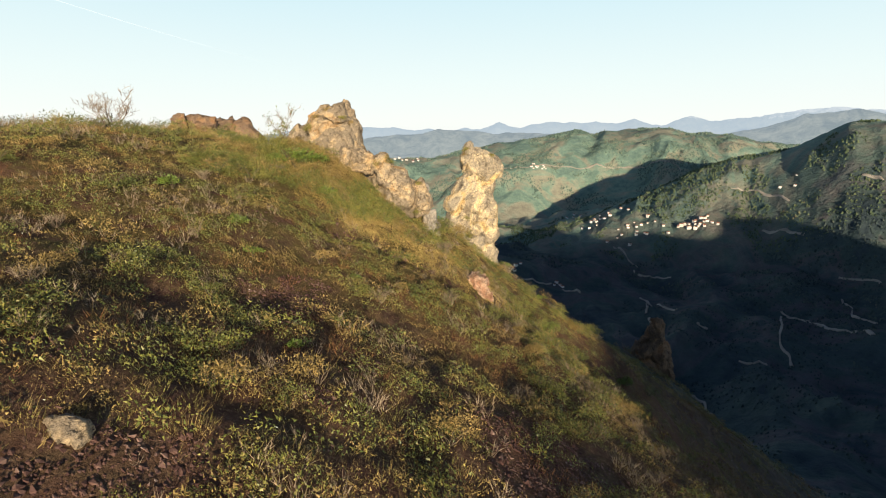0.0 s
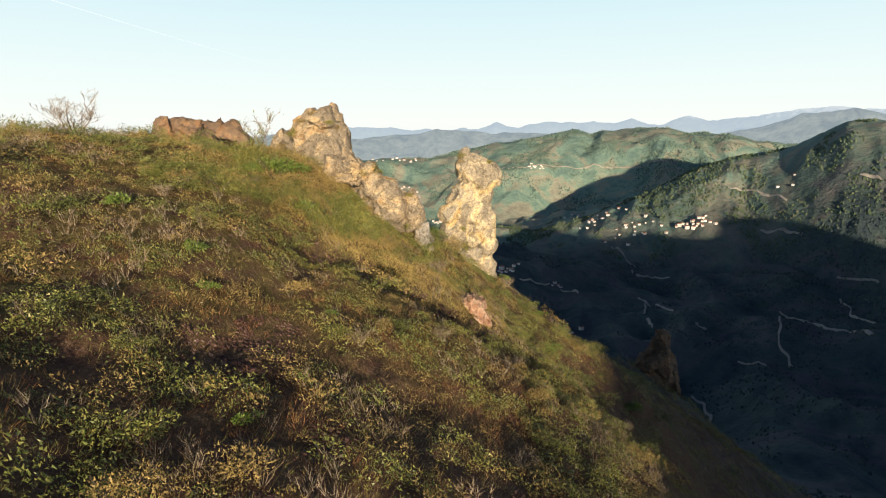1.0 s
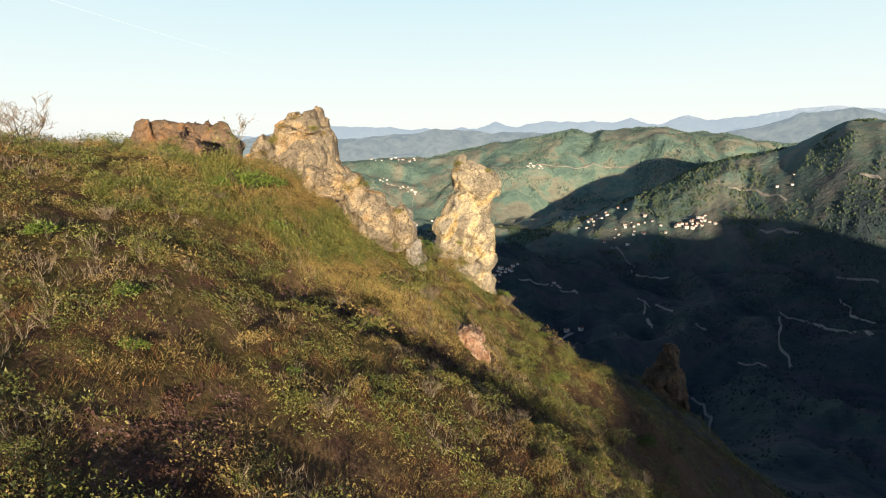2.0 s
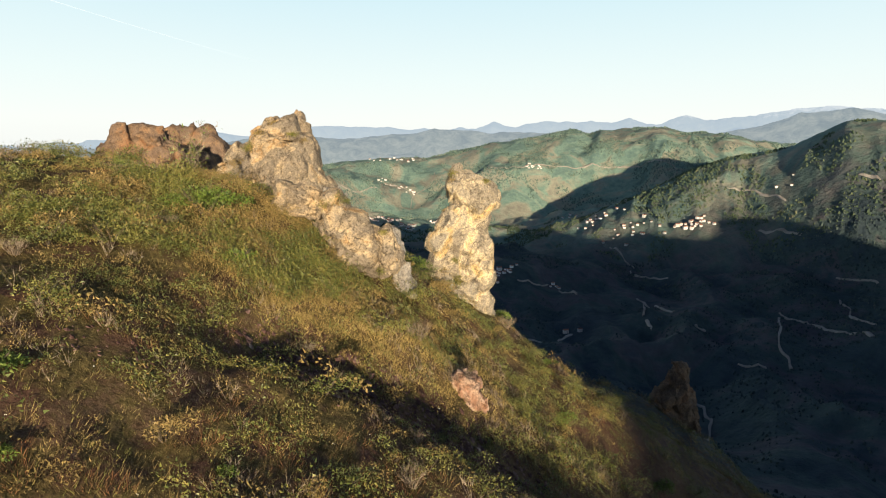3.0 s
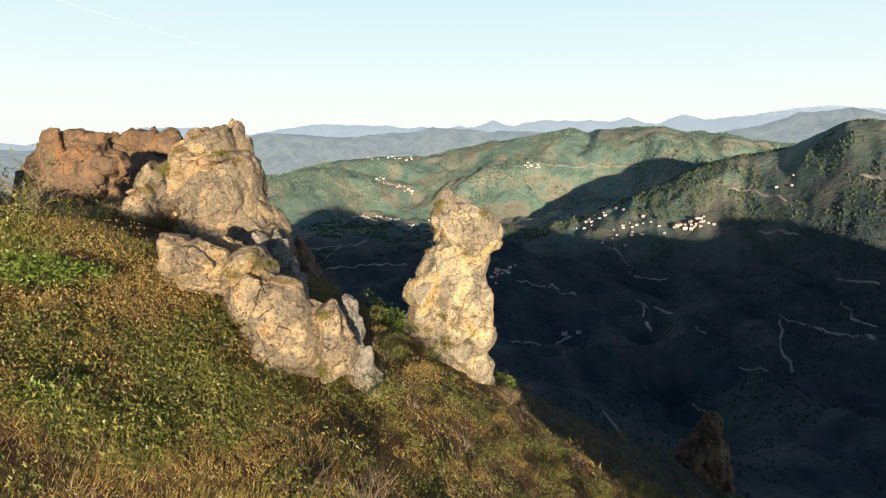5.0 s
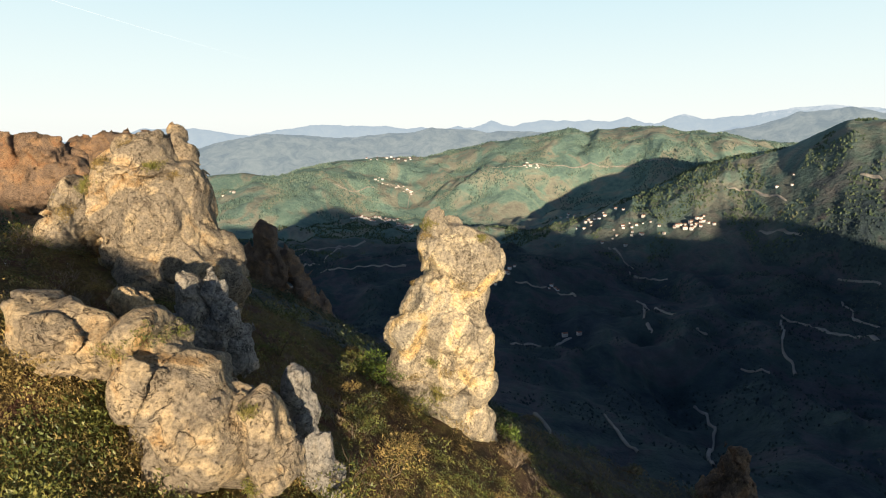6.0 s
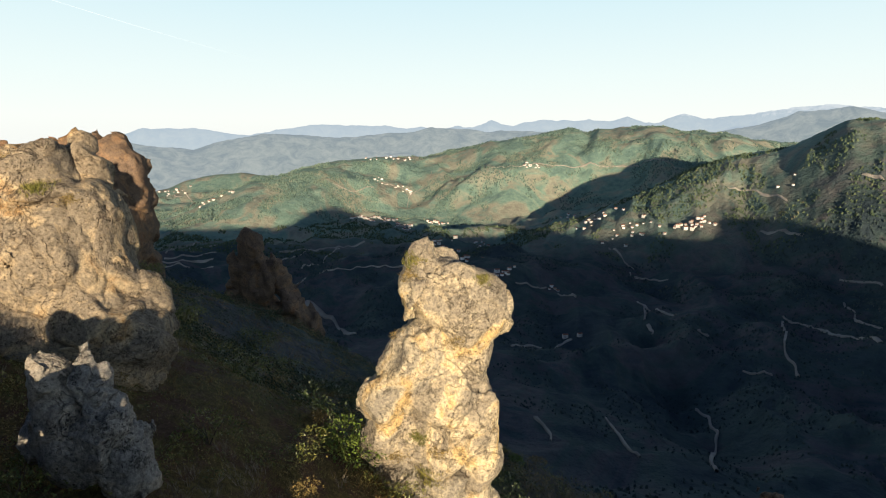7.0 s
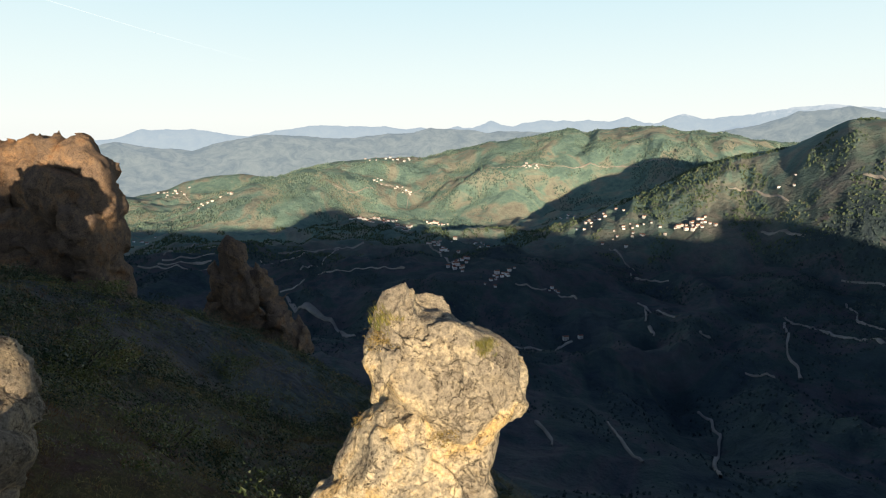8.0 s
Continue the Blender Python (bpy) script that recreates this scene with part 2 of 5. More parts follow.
def rock_material(name, grey, cream, dark, ochre):
    """Weathered stone: grey skin, cream and ochre where it broke, dark cracks, pits and lichen."""
    m, n, l, b = nodes_of(name)
    p = position(n)
    wob = n.new("ShaderNodeTexNoise")
    wob.inputs["Scale"].default_value, wob.inputs["Detail"].default_value = 1.1, 7
    l.new(p, wob.inputs["Vector"])
    bent = n.new("ShaderNodeVectorMath")
    bent.operation = "MULTIPLY_ADD"
    bent.inputs[1].default_value = (1.4, 1.4, 1.4)
    l.new(wob.outputs[1], bent.inputs[0])
    l.new(p, bent.inputs[2])

    def cracks(scale, width):
        off = math_node(n, l, "ABSOLUTE", math_node(n, l, "SUBTRACT", noise_node(n, l, bent.outputs[0], scale, 4, 0.55, 0.6), 0.5))
        return ramp_node(n, l, off, [(0.0, (1, 1, 1)), (width, (0, 0, 0))])

    big = noise_node(n, l, p, 0.42, 5, 0.62, 1.0)
    mid = noise_node(n, l, p, 1.3, 8, 0.66, 0.6)
    fine = noise_node(n, l, p, 10.0, 8, 0.75)
    c = ramp_node(n, l, big, [(0.36, ochre), (0.43, cream), (0.51, grey)])
    c = mix_node(n, l, ramp_node(n, l, mid, [(0.53, (0, 0, 0)), (0.60, (0.55, 0.55, 0.55))]), c, grey)
    c = mix_node(n, l, ramp_node(n, l, noise_node(n, l, p, 1.7, 6, 0.62, 0.9), [(0.54, (0, 0, 0)), (0.64, (0.55, 0.55, 0.55))]), c, cream)
    mottle = noise_node(n, l, p, 4.5, 9, 0.78, 0.5)
    c = mix_node(n, l, ramp_node(n, l, mottle, [(0.49, (0, 0, 0)), (0.59, (0.48, 0.48, 0.48))]), c, mix_node(n, l, 0.45, grey, dark))
    own = n.new("ShaderNodeObjectInfo")
    c = mix_node(n, l, 0.55, c, ramp_node(n, l, own.outputs["Random"], [(0.0, (0.42, 0.42, 0.42)), (0.5, (0.5, 0.5, 0.5)), (1.0, (0.60, 0.535, 0.44))]), "OVERLAY")
    c = mix_node(n, l, ramp_node(n, l, mottle, [(0.36, (0.35, 0.35, 0.35)), (0.44, (0, 0, 0))]), c, cream)
    stretch = n.new("ShaderNodeVectorMath")
    stretch.operation = "MULTIPLY"
    stretch.inputs[1].default_value = (2.6, 2.6, 0.9)
    l.new(p, stretch.inputs[0])
    stain = ramp_node(n, l, noise_node(n, l, stretch.outputs[0], 1.2, 9, 0.78, 1.4), [(0.57, (0, 0, 0)), (0.70, (0.60, 0.60, 0.60))])
    c = mix_node(n, l, stain, c, dark)
    pits = n.new("ShaderNodeTexVoronoi")
    pits.inputs["Scale"].default_value = 7.5
    l.new(bent.outputs[0], pits.inputs["Vector"])
    hole = math_node(n, l, "MULTIPLY", ramp_node(n, l, pits.outputs[0], [(0.16, (1, 1, 1)), (0.30, (0, 0, 0))]), ramp_node(n, l, mid, [(0.46, (0, 0, 0)), (0.53, (1, 1, 1))]))
    c = mix_node(n, l, math_node(n, l, "MULTIPLY", hole, 0.75), c, dark)
    coarse_line = math_node(n, l, "MULTIPLY", cracks(0.38, 0.010), ramp_node(n, l, noise_node(n, l, p, 0.9, 3, 0.5), [(0.40, (0, 0, 0)), (0.48, (1, 1, 1))]))
    fine_line = math_node(n, l, "MULTIPLY", cracks(0.95, 0.012), ramp_node(n, l, noise_node(n, l, p, 1.3, 3, 0.5), [(0.46, (0, 0, 0)), (0.56, (1, 1, 1))]))
    line = math_node(n, l, "MAXIMUM", coarse_line, fine_line)
    c = mix_node(n, l, math_node(n, l, "MULTIPLY", line, 0.62), c, dark)
    c = mix_node(n, l, 0.8, c, ramp_node(n, l, fine, [(0.34, (0.14, 0.135, 0.13)), (0.48, (0.5, 0.5, 0.5)), (0.66, (0.80, 0.79, 0.77))]), "OVERLAY")
    l.new(c, b.inputs["Base Color"])
    b.inputs["Roughness"].default_value = 0.93
    b.inputs["Specular IOR Level"].default_value = 0.15
    h = math_node(n, l, "ADD", math_node(n, l, "MULTIPLY", mid, 1.0), math_node(n, l, "MULTIPLY", fine, 0.5))
    h = math_node(n, l, "SUBTRACT", h, math_node(n, l, "ADD", math_node(n, l, "MULTIPLY", hole, 0.25), math_node(n, l, "MULTIPLY", line, 0.35)))
    bump_node(n, l, b, h, 1.0, 0.12)
    return m


ROCK = rock_material("pale_limestone", (0.285, 0.252, 0.208), (0.58, 0.49, 0.35), (0.085, 0.068, 0.052), (0.58, 0.42, 0.21))
ROCK_TAN = rock_material("tan_limestone", (0.255, 0.212, 0.165), (0.49, 0.38, 0.25), (0.060, 0.043, 0.034), (0.42, 0.265, 0.13))
ROCK_RED = rock_material("reddish_rock", (0.175, 0.125, 0.095), (0.27, 0.175, 0.11), (0.050, 0.035, 0.028), (0.25, 0.135, 0.075))
ROCK_GREY = rock_material("grey_lichen_rock", (0.28, 0.262, 0.245), (0.38, 0.335, 0.285), (0.050, 0.046, 0.043), (0.34, 0.25, 0.16))
ROCK_PINK = rock_material("pinkish_crumbling_rock", (0.36, 0.26, 0.215), (0.46, 0.32, 0.24), (0.08, 0.055, 0.045), (0.30, 0.165, 0.11))


def ground_material():
    m, n, l, b = nodes_of("hillside_and_valley")
    p = position(n)
    # near: soil, stones, dry litter, moss
    soil = ramp_node(n, l, noise_node(n, l, p, 0.55, 6, 0.65, 0.5), [(0.32, (0.125, 0.056, 0.042)), (0.47, (0.150, 0.084, 0.052)), (0.60, (0.125, 0.088, 0.045)), (0.72, (0.21, 0.145, 0.078))])
    grit = ramp_node(n, l, noise_node(n, l, p, 7.0, 6, 0.75), [(0.35, (0.035, 0.020, 0.017)), (0.55, (0.115, 0.068, 0.050)), (0.70, (0.28, 0.20, 0.15))])
    near = mix_node(n, l, 0.55, soil, grit)
    where = n.new("ShaderNodeSeparateXYZ")
    l.new(p, where.inputs[0])
    up = math_node(n, l, "DIVIDE", math_node(n, l, "SUBTRACT", math_node(n, l, "SUBTRACT", where.outputs["Y"], math_node(n, l, "MULTIPLY", where.outputs["X"], 0.9)), 20.0), 8.0, True)
    patch = ramp_node(n, l, noise_node(n, l, p, 0.8, 5, 0.65), [(0.42, (0, 0, 0)), (0.54, (0.85, 0.85, 0.85))])
    litter = ramp_node(n, l, noise_node(n, l, p, 5.0, 6, 0.75), [(0.35, (0.060, 0.050, 0.020)), (0.52, (0.13, 0.105, 0.040)), (0.68, (0.24, 0.18, 0.075))])
    side = math_node(n, l, "DIVIDE", math_node(n, l, "SUBTRACT", 9.0, where.outputs["X"]), 9.0, True)
    near = mix_node(n, l, math_node(n, l, "MULTIPLY", math_node(n, l, "MULTIPLY", up, patch), side), near, litter)
    # far: woods, meadows, bare fields; paler woods across the valley
    # Valley shade and blue air are painted into these darker tones.
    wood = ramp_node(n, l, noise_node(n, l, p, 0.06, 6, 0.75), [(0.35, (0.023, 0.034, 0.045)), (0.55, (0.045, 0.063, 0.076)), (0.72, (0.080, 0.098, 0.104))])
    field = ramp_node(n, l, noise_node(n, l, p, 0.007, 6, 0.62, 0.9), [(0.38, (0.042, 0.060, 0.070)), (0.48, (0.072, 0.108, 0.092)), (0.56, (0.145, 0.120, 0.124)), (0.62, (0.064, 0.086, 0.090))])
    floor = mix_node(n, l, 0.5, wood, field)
    # Across the valley haze is painted in: paler, bluer tones.
    hazy_wood = ramp_node(n, l, noise_node(n, l, p, 0.045, 7, 0.75), [(0.34, (0.070, 0.120, 0.118)), (0.52, (0.150, 0.225, 0.200)), (0.70, (0.27, 0.325, 0.265))])
    hazy_field = ramp_node(n, l, noise_node(n, l, p, 0.0055, 6, 0.62, 1.1), [(0.36, (0.095, 0.160, 0.152)), (0.48, (0.205, 0.310, 0.250)), (0.56, (0.40, 0.33, 0.25)), (0.60, (0.34, 0.26, 0.20)), (0.66, (0.15, 0.225, 0.19))])
    ridge = mix_node(n, l, 0.5, hazy_wood, hazy_field)
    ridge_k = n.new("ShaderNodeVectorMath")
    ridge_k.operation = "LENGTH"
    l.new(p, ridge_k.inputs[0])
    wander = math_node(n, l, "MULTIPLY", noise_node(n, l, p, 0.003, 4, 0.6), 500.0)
    # With distance the shade-dark floor gives way to the haze-paled ridge.
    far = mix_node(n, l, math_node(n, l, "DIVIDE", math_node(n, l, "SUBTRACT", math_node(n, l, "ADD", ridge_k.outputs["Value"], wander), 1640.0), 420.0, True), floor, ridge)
    length = n.new("ShaderNodeVectorMath")
    length.operation = "LENGTH"
    l.new(p, length.inputs[0])
    k = math_node(n, l, "DIVIDE", math_node(n, l, "SUBTRACT", length.outputs["Value"], 50.0), 45.0, True)
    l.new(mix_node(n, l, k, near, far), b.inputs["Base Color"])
    b.inputs["Roughness"].default_value = 0.95
    b.inputs["Specular IOR Level"].default_value = 0.1
    # relief: clods near, tree crowns far
    h_far = math_node(n, l, "MULTIPLY", noise_node(n, l, p, 0.07, 5, 0.6), 9.0)
    h_near = math_node(n, l, "MULTIPLY", noise_node(n, l, p, 5.0, 6, 0.7), 0.12)
    hm = n.new("ShaderNodeMix")
    hm.data_type = "FLOAT"
    for slot, value in ((0, k), (2, h_near), (3, h_far)):
        l.new(value, hm.inputs[slot])
    bump_node(n, l, b, hm.outputs[0], 0.7, 1.0)
    return m


GROUND = ground_material()


def leaf_material(name, stops, patch=0.35, gloss=0.6, spec=0.2):
    """Leaves or blades: a colour for each by chance, drifting in patches over the slope."""
    m, n, l, b = nodes_of(name)
    g = n.new("ShaderNodeNewGeometry")
    own = g.outputs["Random Per Island"]
    drift = noise_node(n, l, g.outputs["Position"], patch, 3, 0.6)
    tuft = noise_node(n, l, g.outputs["Position"], patch * 6.0, 3, 0.6)
    both = math_node(n, l, "ADD", math_node(n, l, "MULTIPLY", drift, 0.75), math_node(n, l, "MULTIPLY", tuft, 0.65))
    fac = math_node(n, l, "ADD", math_node(n, l, "MULTIPLY", own, 0.40), math_node(n, l, "SUBTRACT", both, 0.42), True)
    l.new(ramp_node(n, l, fac, stops), b.inputs["Base Color"])
    b.inputs["Roughness"].default_value = gloss
    b.inputs["Specular IOR Level"].default_value = spec
    return m


GRASS = leaf_material("dry_and_green_grass", [(0.12, (0.095, 0.112, 0.028)), (0.44, (0.180, 0.172, 0.048)), (0.70, (0.32, 0.255, 0.090)), (0.94, (0.56, 0.44, 0.19))], 0.22, 0.8)
EVERGREEN = leaf_material("dark_evergreen_leaves", [(0.15, (0.020, 0.032, 0.014)), (0.5, (0.042, 0.062, 0.024)), (0.9, (0.085, 0.095, 0.042))], 0.3, 0.5, 0.3)
STRAW = leaf_material("straw", [(0.15, (0.19, 0.135, 0.045)), (0.45, (0.34, 0.25, 0.090)), (0.8, (0.54, 0.41, 0.17))], 0.5, 0.8)
LEAF = leaf_material("small_shrub_leaves", [(0.12, (0.040, 0.060, 0.018)), (0.40, (0.108, 0.126, 0.031)), (0.64, (0.210, 0.200, 0.050)), (0.9, (0.38, 0.31, 0.10))], 0.3, 0.45, 0.4)
OLIVE = leaf_material("olive_heath_leaves", [(0.15, (0.105, 0.076, 0.030)), (0.42, (0.22, 0.160, 0.058)), (0.66, (0.35, 0.25, 0.095)), (0.9, (0.46, 0.31, 0.14))], 0.35, 0.6, 0.25)
BRIGHT = leaf_material("fresh_green_leaves", [(0.2, (0.075, 0.125, 0.020)), (0.55, (0.135, 0.19, 0.034)), (0.9, (0.21, 0.25, 0.055))], 0.5, 0.45, 0.35)
TWIG = leaf_material("bare_grey_twigs", [(0.2, (0.13, 0.095, 0.07)), (0.5, (0.25, 0.195, 0.145)), (0.9, (0.42, 0.35, 0.26))], 0.5, 0.85)
RUST = leaf_material("rusty_dead_heath", [(0.2, (0.09, 0.044, 0.024)), (0.5, (0.19, 0.092, 0.042)), (0.9, (0.33, 0.17, 0.07))], 0.4, 0.85)
BARK = leaf_material("grey_brown_bark", [(0.2, (0.06, 0.045, 0.035)), (0.5, (0.10, 0.08, 0.06)), (0.9, (0.15, 0.12, 0.09))], 2.0, 0.9)
FLOWER = leaf_material("white_petals", [(0.2, (0.7, 0.68, 0.6)), (0.9, (0.8, 0.78, 0.72))], 2.0, 0.7)
# Haze is put into these crowns as a paler, blue-grey green.
CROWN = leaf_material("hazy_wood_crowns", [(0.15, (0.050, 0.084, 0.080)), (0.45, (0.095, 0.145, 0.125)), (0.70, (0.150, 0.195, 0.150)), (0.92, (0.25, 0.205, 0.16))], 0.006, 0.9, 0.1)
# Same crowns, darkened and blued in colour for valley shade and air.
CROWN_SHADE = leaf_material("shaded_valley_crowns", [(0.15, (0.024, 0.038, 0.042)), (0.45, (0.050, 0.072, 0.074)), (0.70, (0.085, 0.108, 0.094)), (0.92, (0.130, 0.116, 0.108))], 0.006, 0.9, 0.1)
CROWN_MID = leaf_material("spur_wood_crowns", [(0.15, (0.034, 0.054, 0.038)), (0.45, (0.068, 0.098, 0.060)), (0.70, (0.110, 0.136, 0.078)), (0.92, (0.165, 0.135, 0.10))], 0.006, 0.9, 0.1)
SCREE = leaf_material("dark_red_scree", [(0.15, (0.050, 0.026, 0.024)), (0.5, (0.11, 0.062, 0.055)), (0.75, (0.20, 0.13, 0.11)), (0.95, (0.46, 0.38, 0.32))], 1.2, 0.9, 0.15)


def plain_material(name, one, two, scale, rough=0.85):
    m, n, l, b = nodes_of(name)
    c = ramp_node(n, l, noise_node(n, l, position(n), scale, 5, 0.65), [(0.35, one), (0.65, two)])
    info = n.new("ShaderNodeObjectInfo")
    c = mix_node(n, l, 0.5, c, ramp_node(n, l, info.outputs["Random"], [(0.0, (0.36, 0.36, 0.36)), (1.0, (0.62, 0.62, 0.62))]), "OVERLAY")
    l.new(c, b.inputs["Base Color"])
    b.inputs["Roughness"].default_value = rough
    return m


PLASTER = plain_material("painted_house_walls", (0.54, 0.50, 0.48), (0.78, 0.77, 0.76), 0.02)
TILES = plain_material("red_brown_roofs", (0.20, 0.075, 0.05), (0.34, 0.16, 0.11), 0.05)
TRACK = plain_material("pale_dirt_road", (0.22, 0.195, 0.175), (0.37, 0.335, 0.30), 0.03, 0.95)
GLASS = plain_material("dark_window_glass", (0.02, 0.022, 0.025), (0.035, 0.04, 0.045), 0.5, 0.2)


# ---------------------------------------------------------------- building helpers
def mesh_from(name, verts, faces, material, flat=True):
    """A mesh from arrays; faces is (n, 3) or (n, 4)."""
    me = bpy.data.meshes.new(name)
    verts, faces = np.asarray(verts, np.float32), np.asarray(faces, np.int32)
    k = faces.shape[1]
    me.vertices.add(len(verts))
    me.vertices.foreach_set("co", verts.ravel())
    me.loops.add(faces.size)
    me.loops.foreach_set("vertex_index", faces.ravel())
    me.polygons.add(len(faces))
    me.polygons.foreach_set("loop_start", np.arange(0, faces.size, k, dtype=np.int32))
    me.polygons.foreach_set("use_smooth", np.full(len(faces), not flat))
    me.update(calc_edges=True)
    me.validate()
    me.materials.append(material)
    return me


def child(name, me, parent, label="", at=None):
    ob = new(name, me)
    ob.parent = parent
    if at is not None:
        ob.matrix_basis = at
    return tagged(ob, label) if label else ob


def thing(name, at, label, category, group="", kind=""):
    ob = new(name)
    ob.matrix_basis = at
    ob.empty_display_size = 0.2
    return tagged(ob, label, category, group, kind)


# ---------------------------------------------------------------- the ground: one sheet to the horizon
def ground_sheet():
    inside = np.linspace(-44, 44, 440)
    outside = np.linspace(44, 316, 150)[1:-1]
    az = np.radians(np.r_[inside, outside])
    r = np.r_[0.001, 0.4, np.arange(1.0, 60, 0.5), np.geomspace(60, 1100, 180)[:-1], np.linspace(1100, 3100, 160)[:-1], np.linspace(3100, 4900, 36)]
    R, A = np.meshgrid(r, az, indexing="ij")
    X, Y = 2 + R * np.sin(A), 20 + R * np.cos(A)
    Z = wooded_land(X, Y)
    nr, na = R.shape
    i, j = np.meshgrid(np.arange(nr - 1), np.arange(na), indexing="ij")
    j2 = (j + 1) % na
    faces = np.stack([i * na + j, i * na + j2, (i + 1) * na + j2, (i + 1) * na + j], -1).reshape(-1, 4)[:, ::-1]
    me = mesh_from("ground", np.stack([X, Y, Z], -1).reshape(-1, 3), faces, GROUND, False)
    return tagged(new("ground", me), "overgrown hillside falling to a wooded shadowed valley", "ground", kind="structure")


ground_sheet()


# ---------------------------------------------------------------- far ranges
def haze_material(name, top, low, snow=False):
    """Land so far off that the air before it gives most of its light, put in as glow."""
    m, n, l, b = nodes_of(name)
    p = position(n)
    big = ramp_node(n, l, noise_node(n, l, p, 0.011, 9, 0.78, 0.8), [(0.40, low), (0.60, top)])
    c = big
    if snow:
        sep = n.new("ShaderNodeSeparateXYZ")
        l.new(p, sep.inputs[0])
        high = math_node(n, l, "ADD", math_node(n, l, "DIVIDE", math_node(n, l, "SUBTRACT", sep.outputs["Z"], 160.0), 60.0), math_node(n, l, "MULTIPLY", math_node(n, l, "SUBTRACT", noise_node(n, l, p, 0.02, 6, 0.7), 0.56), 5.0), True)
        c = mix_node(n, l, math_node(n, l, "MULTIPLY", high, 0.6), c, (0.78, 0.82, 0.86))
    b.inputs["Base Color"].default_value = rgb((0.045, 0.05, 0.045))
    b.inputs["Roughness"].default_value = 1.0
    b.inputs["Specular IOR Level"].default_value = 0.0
    # The air's haze is painted in as a blue-grey glow.
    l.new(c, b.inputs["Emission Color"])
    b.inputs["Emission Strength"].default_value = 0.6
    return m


def far_range(name, az_pts, e_pts, r, depth, rough, material, label, seed):
    az = np.linspace(-48, 48, 560)
    e = np.interp(az, az_pts, e_pts)
    rows = np.linspace(0, 1, 28)
    A, S = np.meshgrid(np.radians(az), rows, indexing="ij")
    E = np.repeat(e[:, None], len(rows), 1)
    jag = (ridged(np.degrees(A) / 3.2, S * 0.0, seed, 5)) * rough
    R = r - depth * (1 - S)
    crest = 10 + r * np.tan(np.radians(E + jag * 0.16 - 0.066 * rough))
    Z = -330 + (crest + 330) * smooth(S * 0.97 + 0.03) + ridged(R * np.sin(A) / 300, R * np.cos(A) / 300, seed + 9, 5) * 22 * np.clip(S * (1 - S) * 4, 0, 1)
    V = np.stack([2 + R * np.sin(A), 20 + R * np.cos(A), Z], -1).reshape(-1, 3)
    k = len(rows)
    i, j = np.meshgrid(np.arange(len(az) - 1), np.arange(k - 1), indexing="ij")
    faces = np.stack([i * k + j, (i + 1) * k + j, (i + 1) * k + j + 1, i * k + j + 1], -1).reshape(-1, 4)
    return tagged(new(name, mesh_from(name, V, faces, material, False)), label, "mountains", kind="structure")


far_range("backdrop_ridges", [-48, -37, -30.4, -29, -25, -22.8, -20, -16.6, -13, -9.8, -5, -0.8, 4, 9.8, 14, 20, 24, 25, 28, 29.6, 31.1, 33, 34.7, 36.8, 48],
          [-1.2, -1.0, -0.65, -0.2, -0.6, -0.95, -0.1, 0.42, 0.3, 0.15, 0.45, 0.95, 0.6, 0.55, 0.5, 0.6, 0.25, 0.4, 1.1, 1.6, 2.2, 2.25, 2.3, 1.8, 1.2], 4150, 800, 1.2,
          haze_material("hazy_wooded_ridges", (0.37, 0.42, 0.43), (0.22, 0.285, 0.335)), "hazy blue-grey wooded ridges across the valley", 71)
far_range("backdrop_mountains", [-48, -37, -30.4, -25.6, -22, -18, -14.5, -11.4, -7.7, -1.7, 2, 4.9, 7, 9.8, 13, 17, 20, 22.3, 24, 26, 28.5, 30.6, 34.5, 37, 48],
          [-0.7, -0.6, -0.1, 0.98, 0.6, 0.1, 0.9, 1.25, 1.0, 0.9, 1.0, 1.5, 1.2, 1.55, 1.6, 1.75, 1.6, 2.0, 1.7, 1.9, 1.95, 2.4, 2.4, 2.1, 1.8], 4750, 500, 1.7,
          haze_material("hazy_blue_far_mountains", (0.47, 0.56, 0.64), (0.42, 0.52, 0.62), True), "distant mountains, pale blue with haze, with patches of snow", 81)


